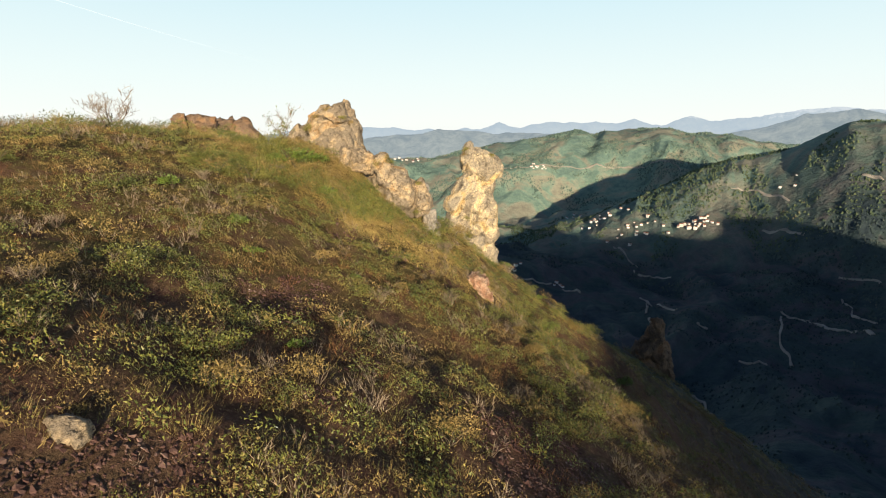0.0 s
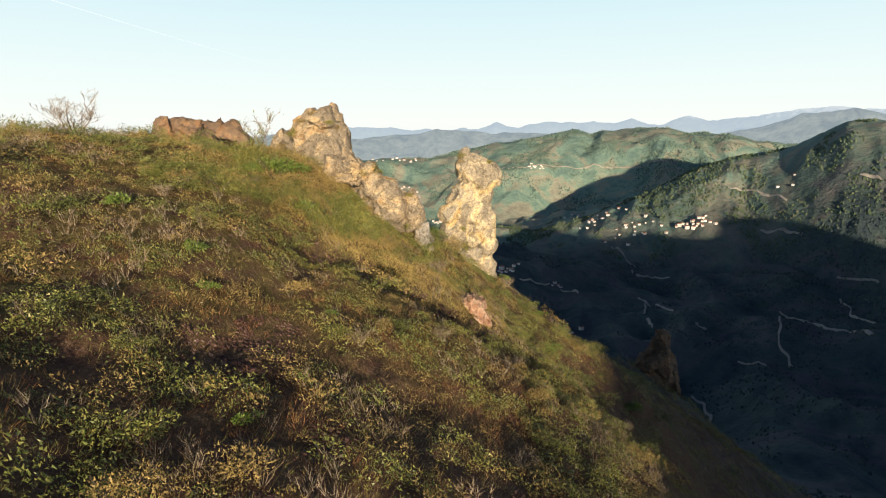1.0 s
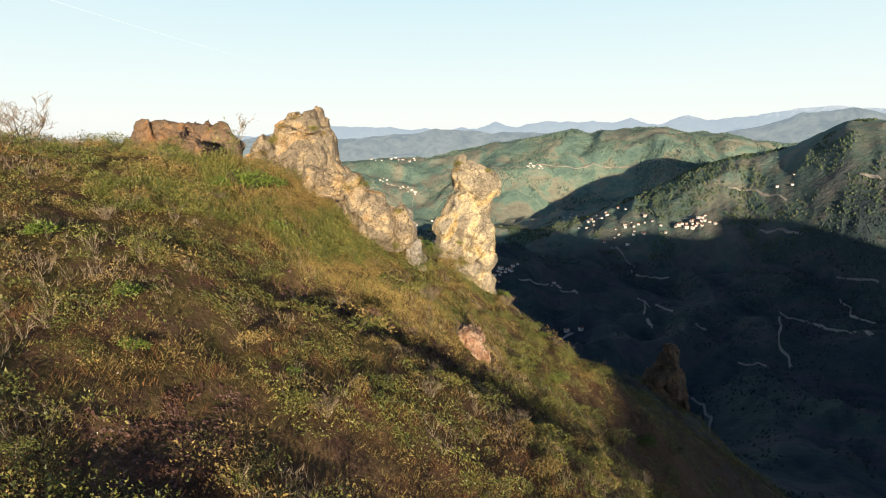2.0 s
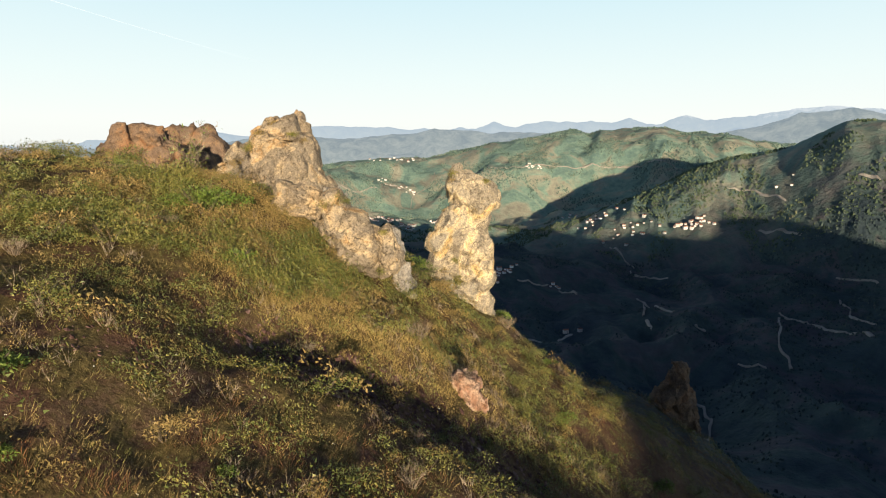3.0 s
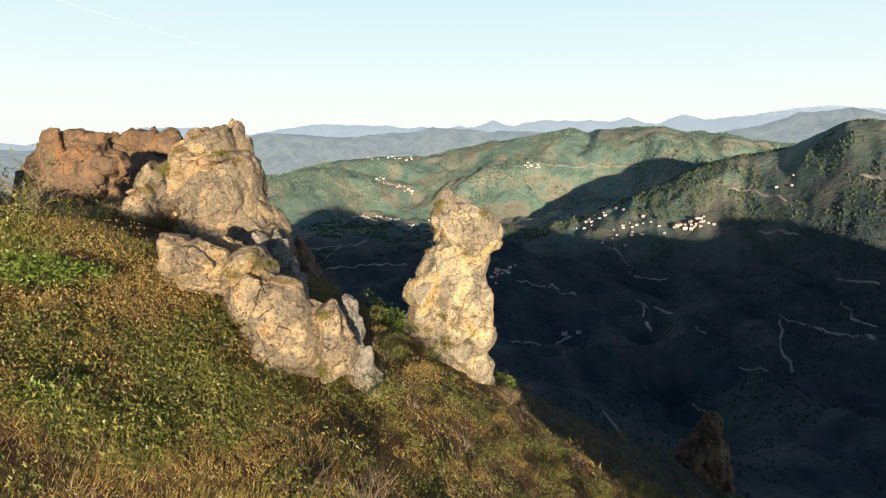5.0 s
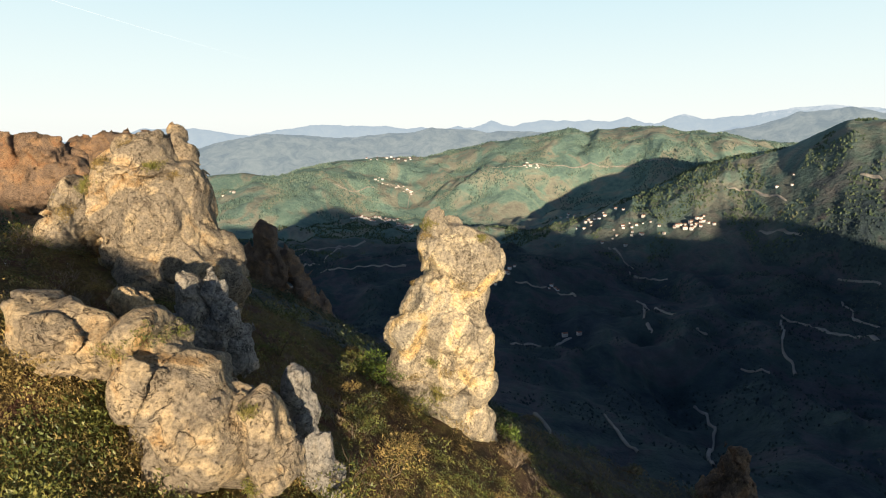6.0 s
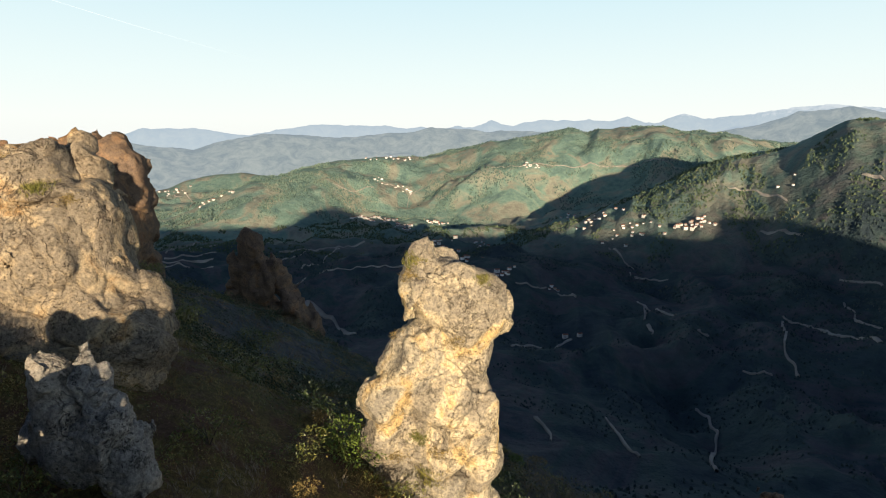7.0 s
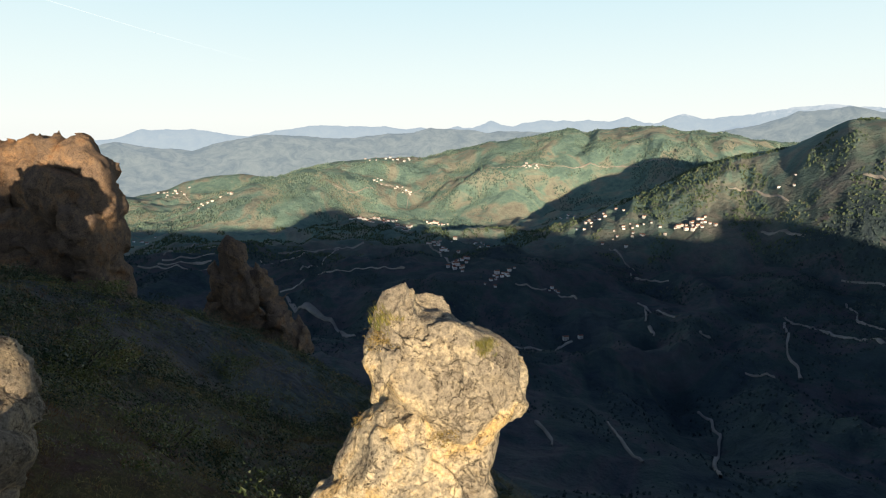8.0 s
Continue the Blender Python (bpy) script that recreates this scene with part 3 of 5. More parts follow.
# ---------------------------------------------------------------- rocks
def surface_nets(F, origin, h):
    nx, ny, nz = F.shape
    inside = F < 0
    corner = [(a, b, c) for a in (0, 1) for b in (0, 1) for c in (0, 1)]
    cut = lambda A, a, b, c: A[a:nx - 1 + a, b:ny - 1 + b, c:nz - 1 + c]
    count = sum(cut(inside, *q).astype(np.int8) for q in corner)
    active = (count > 0) & (count < 8)
    idx = np.full(active.shape, -1, np.int64)
    idx[active] = np.arange(active.sum())
    I = np.argwhere(active)
    vals = {q: cut(F, *q)[active] for q in corner}
    total, hits = np.zeros((len(I), 3)), np.zeros(len(I))
    for q in corner:
        for ax in range(3):
            if q[ax]:
                continue
            w = list(q)
            w[ax] = 1
            f0, f1 = vals[q], vals[tuple(w)]
            cross = (f0 < 0) != (f1 < 0)
            t = np.where(cross, f0 / np.where(cross, f0 - f1, 1), 0)
            p = np.tile(np.array(q, float), (len(I), 1))
            p[:, ax] = t
            total += p * cross[:, None]
            hits += cross
    V = (I + total / hits[:, None]) * h + np.array(origin)
    faces = []
    for ax in range(3):
        b, c = (ax + 1) % 3, (ax + 2) % 3
        s0, s1 = [slice(None)] * 3, [slice(None)] * 3
        s0[ax], s1[ax] = slice(0, -1), slice(1, None)
        one, two = inside[tuple(s0)], inside[tuple(s1)]
        P = np.argwhere(one != two)
        ok = (P[:, b] > 0) & (P[:, c] > 0) & (P[:, b] < F.shape[b] - 1) & (P[:, c] < F.shape[c] - 1)
        P = P[ok]
        flip = ~one[tuple(P.T)]
        quad = []
        for db, dc in ((-1, -1), (0, -1), (0, 0), (-1, 0)):
            Q = P.copy()
            Q[:, b] += db
            Q[:, c] += dc
            quad.append(idx[tuple(Q.T)])
        quad = np.stack(quad, -1)
        quad[flip] = quad[flip][:, ::-1]
        faces.append(quad)
    return V, np.concatenate(faces)


def rock_mesh(name, lumps, h, material, seed, block=2.0, bite=0.16, grain=0.15, join=0.35, facets=12):
    """Lumps (x, y, z, rx, ry, rz, turn, lean): rounded blocks with flattened sides, cracked, pitted and weathered."""
    L = np.array(lumps, float)
    L[:, 3:6] *= 1.03
    lo, hi = (L[:, :3] - L[:, 3:6].max(1)[:, None] * 1.05).min(0) - 0.3, (L[:, :3] + L[:, 3:6].max(1)[:, None] * 1.05).max(0) + 0.3
    n = np.ceil((hi - lo) / h).astype(int) + 1
    g = [lo[k] + h * np.arange(n[k]) for k in range(3)]
    X, Y, Z = np.meshgrid(*g, indexing="ij")
    D = np.full(X.shape, 1e3)
    gen = np.random.default_rng(seed)
    for x, y, z, rx, ry, rz, turn, lean in L:
        M = np.array((Matrix.Rotation(radians(turn), 3, "Z") @ Matrix.Rotation(radians(lean), 3, "Y")).transposed())
        dx, dy, dz = X - x, Y - y, Z - z
        q = [M[k, 0] * dx + M[k, 1] * dy + M[k, 2] * dz for k in range(3)]
        d = ((np.abs(q[0] / rx) ** 2.4 + np.abs(q[1] / ry) ** 2.4 + np.abs(q[2] / rz) ** 2.4) ** (1 / 2.4) - 1) * min(rx, ry, rz)
        soft = 0.045 * min(rx, ry, rz)
        for _ in range(facets):
            f = gen.normal(size=3)
            f /= np.linalg.norm(f)
            flat = f[0] * q[0] + f[1] * q[1] + f[2] * q[2] - np.linalg.norm(f * (rx, ry, rz)) * gen.uniform(0.72, 0.95)
            k = np.clip(0.5 + 0.5 * (flat - d) / soft, 0, 1)
            d = d * (1 - k) + flat * k + soft * k * (1 - k)
        k = np.clip(0.5 + 0.5 * (D - d) / join, 0, 1)
        D = D * (1 - k) + d * k - join * k * (1 - k)
    near = np.abs(D) < 0.12 + 0.8 * grain + 0.95 * bite
    x, y, z = X[near], Y[near], Z[near]
    d = D[near]
    # broken faces, each tilted its own way, at two sizes, with clefts between some of them
    for k, (size, depth, cleft) in enumerate(((block, bite, 0.30), (0.40 * block, 0.30 * bite, 0.35))):
        w = [0.22 * size * vnoise(x / (0.6 * size), y / (0.6 * size), z / (0.6 * size) + 7 * q, seed + 5 * q + 31 * k) for q in range(3)]
        f1, f2, who, ox, oy, oz = cells((x + w[0]) / size, (y + w[1]) / size, (z + w[2]) / size * 0.75, seed + 17 * k)
        tilt = [2 * ((who * m) % 1.0) - 1 for m in (57.31, 131.7, 211.9)]
        d = d + depth * (who - 0.5) + 0.9 * depth * (tilt[0] * ox + tilt[1] * oy + tilt[2] * oz)
        some = smooth((vnoise(x / (1.6 * size), y / (1.6 * size), z / (1.6 * size), seed + 60 + k) + 0.15) / 0.4)
        d = d + cleft * depth * some * np.exp(-((f2 - f1) / 0.035) ** 2)
    s = block / 2.0
    d = d + 0.42 * grain * fbm(x / (0.7 * s), y / (0.7 * s), z / (0.7 * s), 4, seed + 70, 0.58)
    pit = vnoise(x / (0.22 * s), y / (0.22 * s), z / (0.22 * s), seed + 90)
    d = d + 0.5 * grain * smooth((pit - 0.25) / 0.5) * smooth((vnoise(x / s, y / s, z / s, seed + 95) + 0.1) / 0.4)
    cut = 1 - np.abs(fbm(x / (1.7 * s), y / (1.7 * s), z / (2.4 * s), 3, seed + 110))
    d = d + 1.1 * grain * np.clip((cut - 0.92) / 0.08, 0, 1) ** 2
    D[near] = d
    V, Fc = surface_nets(D, lo, h)
    return mesh_from(name, V, Fc, material, False)


def rock(name, blocks, h, material, seed, label, category="rock", group="", **kw):
    """A rock of one or several blocks; each block that could come away is a part."""
    if len(blocks) == 1:
        return tagged(new(name, rock_mesh(name, blocks[0], h, material, seed, **kw)), label, category, group)
    L = np.concatenate([np.array(q, float) for q in blocks])
    foot = Vector((L[:, 0].mean(), L[:, 1].mean(), (L[:, 2] - L[:, 5]).min()))
    ob = thing(name, Matrix.Translation(foot), label, category, group)
    for k, q in enumerate(blocks):
        part = child("block", rock_mesh("block", q, h, material, seed + 3 * k, **kw), ob)
        part.matrix_parent_inverse = Matrix.Translation(-foot)
    return ob


pillar = rock("rock_pillar", [
    [(3.5, 54.9, 5.75, 1.8, 1.6, 1.6, 0, 30), (2.3, 55.0, 7.1, 0.64, 0.95, 1.2, 0, 14), (3.0, 54.95, 6.7, 1.0, 1.1, 0.85, 0, 36), (2.65, 54.8, 6.1, 1.05, 1.3, 1.1, 0, 0), (4.35, 54.9, 5.2, 1.0, 1.4, 1.1, 0, 10)],
    [(1.95, 54.4, 3.8, 1.0, 1.2, 1.75, 10, 34), (0.66, 54.2, 2.3, 0.98, 1.0, 0.98, 0, 10), (1.6, 54.6, 2.9, 1.1, 1.2, 1.2, 0, 20)],
    [(2.9, 54.8, 4.6, 1.4, 1.35, 1.15, 0, 10), (3.5, 54.8, 3.6, 1.35, 1.4, 1.5, -15, 10), (2.9, 54.7, 2.2, 1.5, 1.5, 1.5, 0, 0), (4.15, 54.9, 2.1, 0.85, 1.2, 1.4, 20, 0)],
    [(1.0, 54.5, 1.2, 0.8, 1.0, 0.9, 0, 0), (1.7, 54.7, 0.7, 1.35, 1.3, 1.3, 0, 0), (2.9, 54.9, 0.3, 1.5, 1.5, 1.4, 0, 0), (0.85, 54.8, 0.2, 0.85, 0.9, 0.8, 0, 0)],
    [(4.2, 55.0, 0.5, 0.8, 1.3, 1.2, 20, 0), (4.4, 55.2, -0.9, 0.9, 1.3, 1.1, -20, 0), (4.0, 55.3, -2.6, 1.1, 1.4, 1.5, 0, 0)],
    [(3.0, 55.2, -1.5, 1.6, 1.5, 1.5, 0, 0), (4.2, 55.6, -4.2, 1.2, 1.4, 1.6, 0, 0), (3.0, 55.7, -3.4, 1.7, 1.5, 1.7, 0, 0), (1.6, 55.2, -1.1, 1.3, 1.2, 1.3, 0, 0)]],
    0.082, ROCK, 101, "tall lopsided pillar of pale sunlit limestone standing on the slope", grain=0.10, bite=0.26, join=0.22, block=1.9)
peak = rock("rock_peak", [
    [(-10.7, 53.9, 10.6, 1.0, 1.2, 1.3, 0, 22), (-9.9, 53.5, 10.1, 1.25, 1.5, 1.4, 10, 0), (-11.4, 53.7, 9.4, 1.4, 1.7, 1.8, 0, 28)],
    [(-9.15, 54.3, 11.45, 0.50, 0.6, 0.60, 0, 10), (-8.95, 54.1, 10.4, 0.68, 0.8, 1.0, 0, -14)],
    [(-10.2, 53.6, 8.2, 2.5, 2.3, 2.4, 0, 0), (-9.6, 53.3, 6.3, 2.2, 2.2, 2.2, 0, 0), (-8.7, 53.0, 7.5, 1.1, 2.0, 2.2, 0, -28), (-7.7, 53.0, 5.7, 1.5, 2.0, 1.5, 0, -14)],
    [(-12.8, 53.7, 8.1, 1.4, 1.7, 1.9, 0, 40), (-14.0, 53.9, 6.7, 1.5, 1.5, 1.2, 0, 20)],
    [(-7.0, 52.8, 5.5, 0.95, 1.6, 1.1, 10, -20), (-7.4, 52.6, 4.3, 1.0, 1.7, 1.8, 0, 12), (-9.8, 52.8, 4.8, 2.9, 2.0, 2.2, 0, 0)]],
    0.10, ROCK_TAN, 131, "large jagged peak of cream and ochre limestone on the ridge", block=2.6, grain=0.15, bite=0.36, join=0.25)
outcrop = rock("rock_outcrop", [
    [(-6.85, 41.3, 7.1, 0.66, 0.8, 0.66, 0, 0), (-7.0, 41.2, 6.5, 0.5, 0.7, 0.6, 0, 0)],
    [(-5.95, 40.9, 6.8, 0.80, 0.95, 0.95, 0, -8), (-5.25, 41.0, 6.5, 0.70, 0.9, 0.85, 0, 0)],
    [(-4.5, 41.4, 6.6, 0.95, 1.1, 0.78, 10, 14), (-4.2, 41.2, 5.9, 0.9, 1.0, 0.8, 0, 0)],
    [(-3.6, 41.0, 5.6, 1.15, 1.3, 1.1, 0, 26), (-3.05, 40.9, 4.6, 1.15, 1.3, 1.4, 0, 15), (-3.6, 40.6, 3.9, 0.85, 1.0, 1.1, 10, 0)],
    [(-1.8, 41.2, 4.6, 0.66, 0.95, 0.95, 0, 14), (-1.5, 41.1, 3.6, 0.66, 0.9, 0.95, 0, 8)],
    [(-4.2, 41.9, 4.8, 1.8, 1.2, 1.3, 0, 0), (-2.4, 41.4, 3.9, 0.9, 0.9, 1.3, 0, 0)]],
    0.072, ROCK_TAN, 161, "broken outcrop of pale rounded boulders stepping down the slope", block=1.6, bite=0.20, grain=0.10, join=0.22)
rock("grey_rock", [[(-5.65, 46.6, 6.2, 0.42, 0.48, 0.92, 0, 0), (-5.6, 46.7, 5.3, 0.6, 0.6, 0.9, 0, 0)], [(-4.85, 46.8, 6.1, 0.38, 0.45, 0.9, 0, -8), (-4.7, 46.8, 5.2, 0.55, 0.6, 0.9, 0, 0)], [(-5.2, 46.9, 4.6, 1.1, 0.8, 1.0, 0, 0), (-4.3, 46.9, 4.3, 0.6, 0.7, 1.0, 0, -10), (-6.1, 46.9, 4.9, 0.6, 0.6, 0.7, 0, 0)]],
     0.05, ROCK_GREY, 191, "grey lichen-covered rock with two rounded knobs", block=0.9, bite=0.14, grain=0.10, join=0.15)
rock("grey_rock", [[(-1.45, 43.4, 4.4, 0.36, 0.42, 0.75, 0, 4), (-1.35, 43.4, 3.4, 0.50, 0.45, 0.9, 0, 10), (-1.1, 43.5, 2.3, 0.58, 0.5, 0.9, 0, 0), (-0.8, 43.5, 1.5, 0.6, 0.5, 0.8, 0, 0)]],
     0.05, ROCK_GREY, 197, "narrow upright grey rock beside the outcrop", block=0.8, bite=0.10, grain=0.07, join=0.25)
rock("small_rock", [[(-6.0, 43.5, 6.95, 0.42, 0.4, 0.40, 10, 0), (-5.6, 43.6, 6.8, 0.28, 0.3, 0.34, 0, 0)]], 0.04, ROCK_TAN, 199, "pale tan rock behind the outcrop", block=0.6, bite=0.10, grain=0.06, join=0.1)
rock("rock_far", [
    [(-42.0, 107.0, 10.6, 2.2, 2.4, 1.7, 0, 0), (-45.5, 107.0, 10.0, 2.2, 2.4, 1.6, 0, 0), (-42.0, 107.5, 6.5, 2.4, 3, 3.4, 0, 0), (-45.0, 107.5, 7.5, 2.6, 3, 2.6, 0, 0), (-41.0, 106.8, 6.5, 4.0, 4.0, 4.2, 0, 0)],
    [(-38.7, 106, 12.2, 0.42, 0.6, 0.9, 0, 6), (-39.2, 106, 10.9, 1.6, 2.0, 1.5, 0, 0), (-40.6, 106, 11.6, 0.8, 1.0, 0.9, 0, 20)],
    [(-37.0, 106, 10.4, 2.0, 2.4, 1.7, 0, -16), (-35.5, 106, 8.2, 2.0, 3.0, 2.4, 0, -12), (-35.3, 106, 5.2, 2.1, 3.6, 3.0, 0, 0), (-37.5, 106.2, 8.8, 3.2, 3.4, 2.6, 0, 0)],
    [(-38.4, 106, 6.0, 4.0, 4.4, 4.2, 0, -8), (-36.4, 106, 1.6, 2.7, 4.6, 5.8, 0, -4), (-44, 106, -1, 8, 5, 6, 0, 0), (-47, 107, 6.5, 3.6, 3, 4.5, 0, 0), (-35.4, 106, -4.5, 2.7, 4, 4.5, 0, -8)]],
    0.34, ROCK_RED, 211, "broad reddish crag with a small spike beyond the hill", block=2.6, bite=0.5, grain=0.26, join=0.7)
rock("rock_crag", [
    [(-36.6, 82.6, 9.4, 3.0, 2.8, 2.4, 0, 16), (-34.6, 82.4, 10.3, 2.2, 2.2, 1.6, 0, 0), (-35.4, 82.3, 7.2, 3.6, 2.6, 3.0, 0, 0)],
    [(-32.9, 82.6, 10.0, 1.3, 2.0, 1.5, 0, -26), (-31.9, 82.4, 8.2, 1.5, 2.2, 2.2, 0, -14), (-33.4, 82.3, 7.0, 1.8, 2.2, 2.6, 0, 0)],
    [(-38.9, 83.0, 8.0, 2.4, 2.6, 1.9, 0, 24), (-41.0, 83.6, 6.3, 2.2, 2.4, 1.5, 0, 20)],
    [(-36.0, 82.8, 3.8, 5.8, 3.0, 3.6, 0, 0)]],
    0.23, ROCK_RED, 219, "rugged reddish-brown crag rising from the hilltop heath", block=2.4, bite=0.6, grain=0.26, join=0.35)
rock("rock_spire", [
    [(-26.3, 121.5, -5.4, 2.0, 2.0, 3.9, 0, 0), (-25.8, 122, -9.3, 3.4, 2.8, 4.0, 0, 0), (-28.2, 122, -8.5, 1.6, 2.0, 4.0, 0, 8)],
    [(-22.6, 122, -10.0, 1.9, 2.0, 4.2, 0, -28), (-19.8, 122, -13.8, 1.7, 2, 4.4, 0, -26), (-18.0, 122, -18.0, 1.5, 2, 3.6, 0, -10), (-26, 122.5, -15, 5, 3, 4, 0, 0), (-21, 122.5, -18, 4, 3, 5, 0, 0)]],
    0.33, ROCK_RED, 231, "dark red-brown rock spire with a ridge trailing down", block=2.8, bite=0.75, grain=0.3, join=0.5)
rock("rock_sentinel", [[(28.7, 75.2, -17.6, 1.0, 0.9, 2.4, 0, 4), (29.2, 75.2, -20.4, 1.6, 1.1, 2.6, 0, -4)], [(27.4, 75.4, -20.2, 1.3, 1.2, 2.5, 0, 22), (30.0, 75.2, -22.0, 1.0, 1.2, 2.4, 0, -6), (28.4, 75.4, -23.2, 2.4, 1.6, 2.2, 0, 0)]],
     0.10, ROCK_RED, 251, "dark pointed rock standing low on the slope", block=1.4, bite=0.4)
rock("boulder", [[(-6.2, 8.6, 3.22, 0.42, 0.38, 0.32, 10, 0), (-6.0, 8.65, 3.14, 0.30, 0.36, 0.27, 0, 0)]], 0.025, ROCK_TAN, 271, "pale weathered boulder lying in the heath", block=0.5, bite=0.06, grain=0.04, join=0.1)
for k, (lumps, stone, words) in enumerate((
        ([(0.65, 43.5, -0.75, 0.72, 0.6, 0.95, 0, -12)], ROCK_RED, "reddish weathered rock half buried in the slope"),
        ([(-0.55, 43.5, 0.35, 0.36, 0.5, 0.75, 0, -16)], ROCK_PINK, "small upright reddish rock in the grass"),
        ([(2.3, 35.3, -0.95, 0.7, 0.7, 0.9, 0, -12), (2.4, 35.2, -1.8, 0.75, 0.7, 0.9, 0, 0)], ROCK_PINK, "crumbling pinkish-grey rock on the slope"))):
    rock("slope_rock", [lumps], 0.055, stone, 281 + 7 * k, words, group="slope rocks", block=0.6, bite=0.16, grain=0.09, join=0.15)


# ---------------------------------------------------------------- low plants
def blades(count, height, spread, lean, wide, g):
    """A tuft of tapering blades, one triangle each."""
    V, F = [], []
    for k in range(count):
        a = g.uniform(0, 2 * np.pi)
        r = spread * np.sqrt(g.uniform())
        base = np.array([r * np.cos(a), r * np.sin(a), 0])
        b = a + g.normal(0, 0.6)
        tip = base + np.array([np.cos(b) * lean * g.uniform(0.3, 1), np.sin(b) * lean * g.uniform(0.3, 1), 1.0]) * height * g.uniform(0.55, 1)
        side = np.array([-np.sin(b + 0.8), np.cos(b + 0.8), 0]) * wide * 0.5
        i = len(V)
        V += [base - side, base + side, tip]
        F.append((i, i + 1, i + 2))
    return np.array(V), np.array(F)


def leaves(count, wide, high, size, g, hollow=0.55):
    """A clump of small leaves (rhombs of two triangles) in a low uneven dome."""
    V, F = [], []
    lumps = [(g.uniform(-0.45, 0.45) * wide, g.uniform(-0.45, 0.45) * wide, g.uniform(0.35, 1.0) * high) for _ in range(5)]
    for k in range(count):
        lx, ly, lh = lumps[g.integers(5)]
        d = g.normal(size=3)
        d /= np.linalg.norm(d)
        d[2] = abs(d[2]) * 0.9 - 0.15
        p = np.array([lx, ly, lh * 0.62]) + d * np.array([0.42 * wide, 0.42 * wide, 0.42 * lh]) * g.uniform(hollow, 1.0)
        n = d + g.normal(0, 0.5, 3)
        n /= np.linalg.norm(n)
        t = np.cross(n, g.normal(size=3))
        t /= np.linalg.norm(t) + 1e-9
        s = np.cross(n, t)
        q = size * g.uniform(0.6, 1.3)
        i = len(V)
        V += [p - t * q, p + s * q * 0.45, p + t * q, p - s * q * 0.45]
        F += [(i, i + 1, i + 2), (i, i + 2, i + 3)]
    return np.array(V), np.array(F)


def twigs(count, wide, high, thick, g):
    V, F = [], []
    for k in range(count):
        a = g.uniform(0, 2 * np.pi)
        out = np.array([np.cos(a), np.sin(a), 0])
        p0 = out * wide * 0.1 * g.uniform()
        p1 = p0 + out * wide * g.uniform(0.1, 0.35) + np.array([0, 0, high * g.uniform(0.35, 0.6)])
        for m in range(3):
            b = a + g.normal(0, 0.7)
            p2 = p1 + np.array([np.cos(b), np.sin(b), 0]) * wide * g.uniform(0.05, 0.35) + np.array([0, 0, high * g.uniform(0.2, 0.45)])
            s = np.cross(p2 - p1, g.normal(size=3))
            s *= thick * 0.5 / (np.linalg.norm(s) + 1e-9)
            i = len(V)
            V += [p1 - s, p1 + s, p2]
            F.append((i, i + 1, i + 2))
        s = np.cross(p1 - p0, g.normal(size=3))
        s *= thick * 0.8 / (np.linalg.norm(s) + 1e-9)
        i = len(V)
        V += [p0 - s, p0 + s, p1]
        F.append((i, i + 1, i + 2))
    return np.array(V), np.array(F)


def strew(name, kinds, where, scale, material, label, category, seed, sink=0.04):
    """Many plants in one mesh: kinds are templates, where is (n, 2)."""
    g = np.random.default_rng(seed)
    pick = g.integers(len(kinds), size=len(where))
    z = land(where[:, 0], where[:, 1]) - sink
    ex = (land(where[:, 0] + 0.3, where[:, 1]) - land(where[:, 0] - 0.3, where[:, 1])) / 0.6
    ey = (land(where[:, 0], where[:, 1] + 0.3) - land(where[:, 0], where[:, 1] - 0.3)) / 0.6
    turn = g.uniform(0, 2 * np.pi, len(where))
    AV, AF, base = [], [], 0
    for k, (V, F) in enumerate(kinds):
        sel = np.where(pick == k)[0]
        if not len(sel):
            continue
        c, s, q = np.cos(turn[sel])[:, None], np.sin(turn[sel])[:, None], scale[sel][:, None]
        x, y = (V[None, :, 0] * c - V[None, :, 1] * s) * q, (V[None, :, 0] * s + V[None, :, 1] * c) * q
        zz = V[None, :, 2] * q * (0.75 + 0.5 * g.uniform(size=len(sel)))[:, None] + z[sel][:, None] + 0.8 * (ex[sel][:, None] * x + ey[sel][:, None] * y)
        AV.append(np.stack([x + where[sel, 0][:, None], y + where[sel, 1][:, None], zz], -1).reshape(-1, 3))
        AF.append((F[None] + (np.arange(len(sel)) * len(V))[:, None, None] + base).reshape(-1, 3))
        base += len(V) * len(sel)
    me = mesh_from(name, np.concatenate(AV), np.concatenate(AF), material)
    return tagged(new(name, me), label, category, kind="stuff")


def scatter(n, seed, clump=0.0, patch=4.0, shift=0, cut=None):
    """n places on the near slope, thickest along the flight."""
    g = np.random.default_rng(seed)
    out = []
    have = 0
    while have < n:
        x, y = g.uniform(-48, 52, 4 * n), g.uniform(2, 110, 4 * n)
        away = np.hypot(x - 1, y - np.clip(y - 9, 0, 40))
        keep = g.uniform(size=4 * n) < np.clip((11 / np.maximum(away, 8)) ** 1.35, 0.02, 1)
        if clump:
            keep &= vnoise(x / patch, y / patch, 0.3, seed + shift) + 0.4 * vnoise(x / patch * 3, y / patch * 3, 0.6, seed + 1) > clump
        if cut is not None:
            keep &= cut(x, y)
        out.append(np.stack([x, y], -1)[keep])
        have += len(out[-1])
    return np.concatenate(out)[:n]


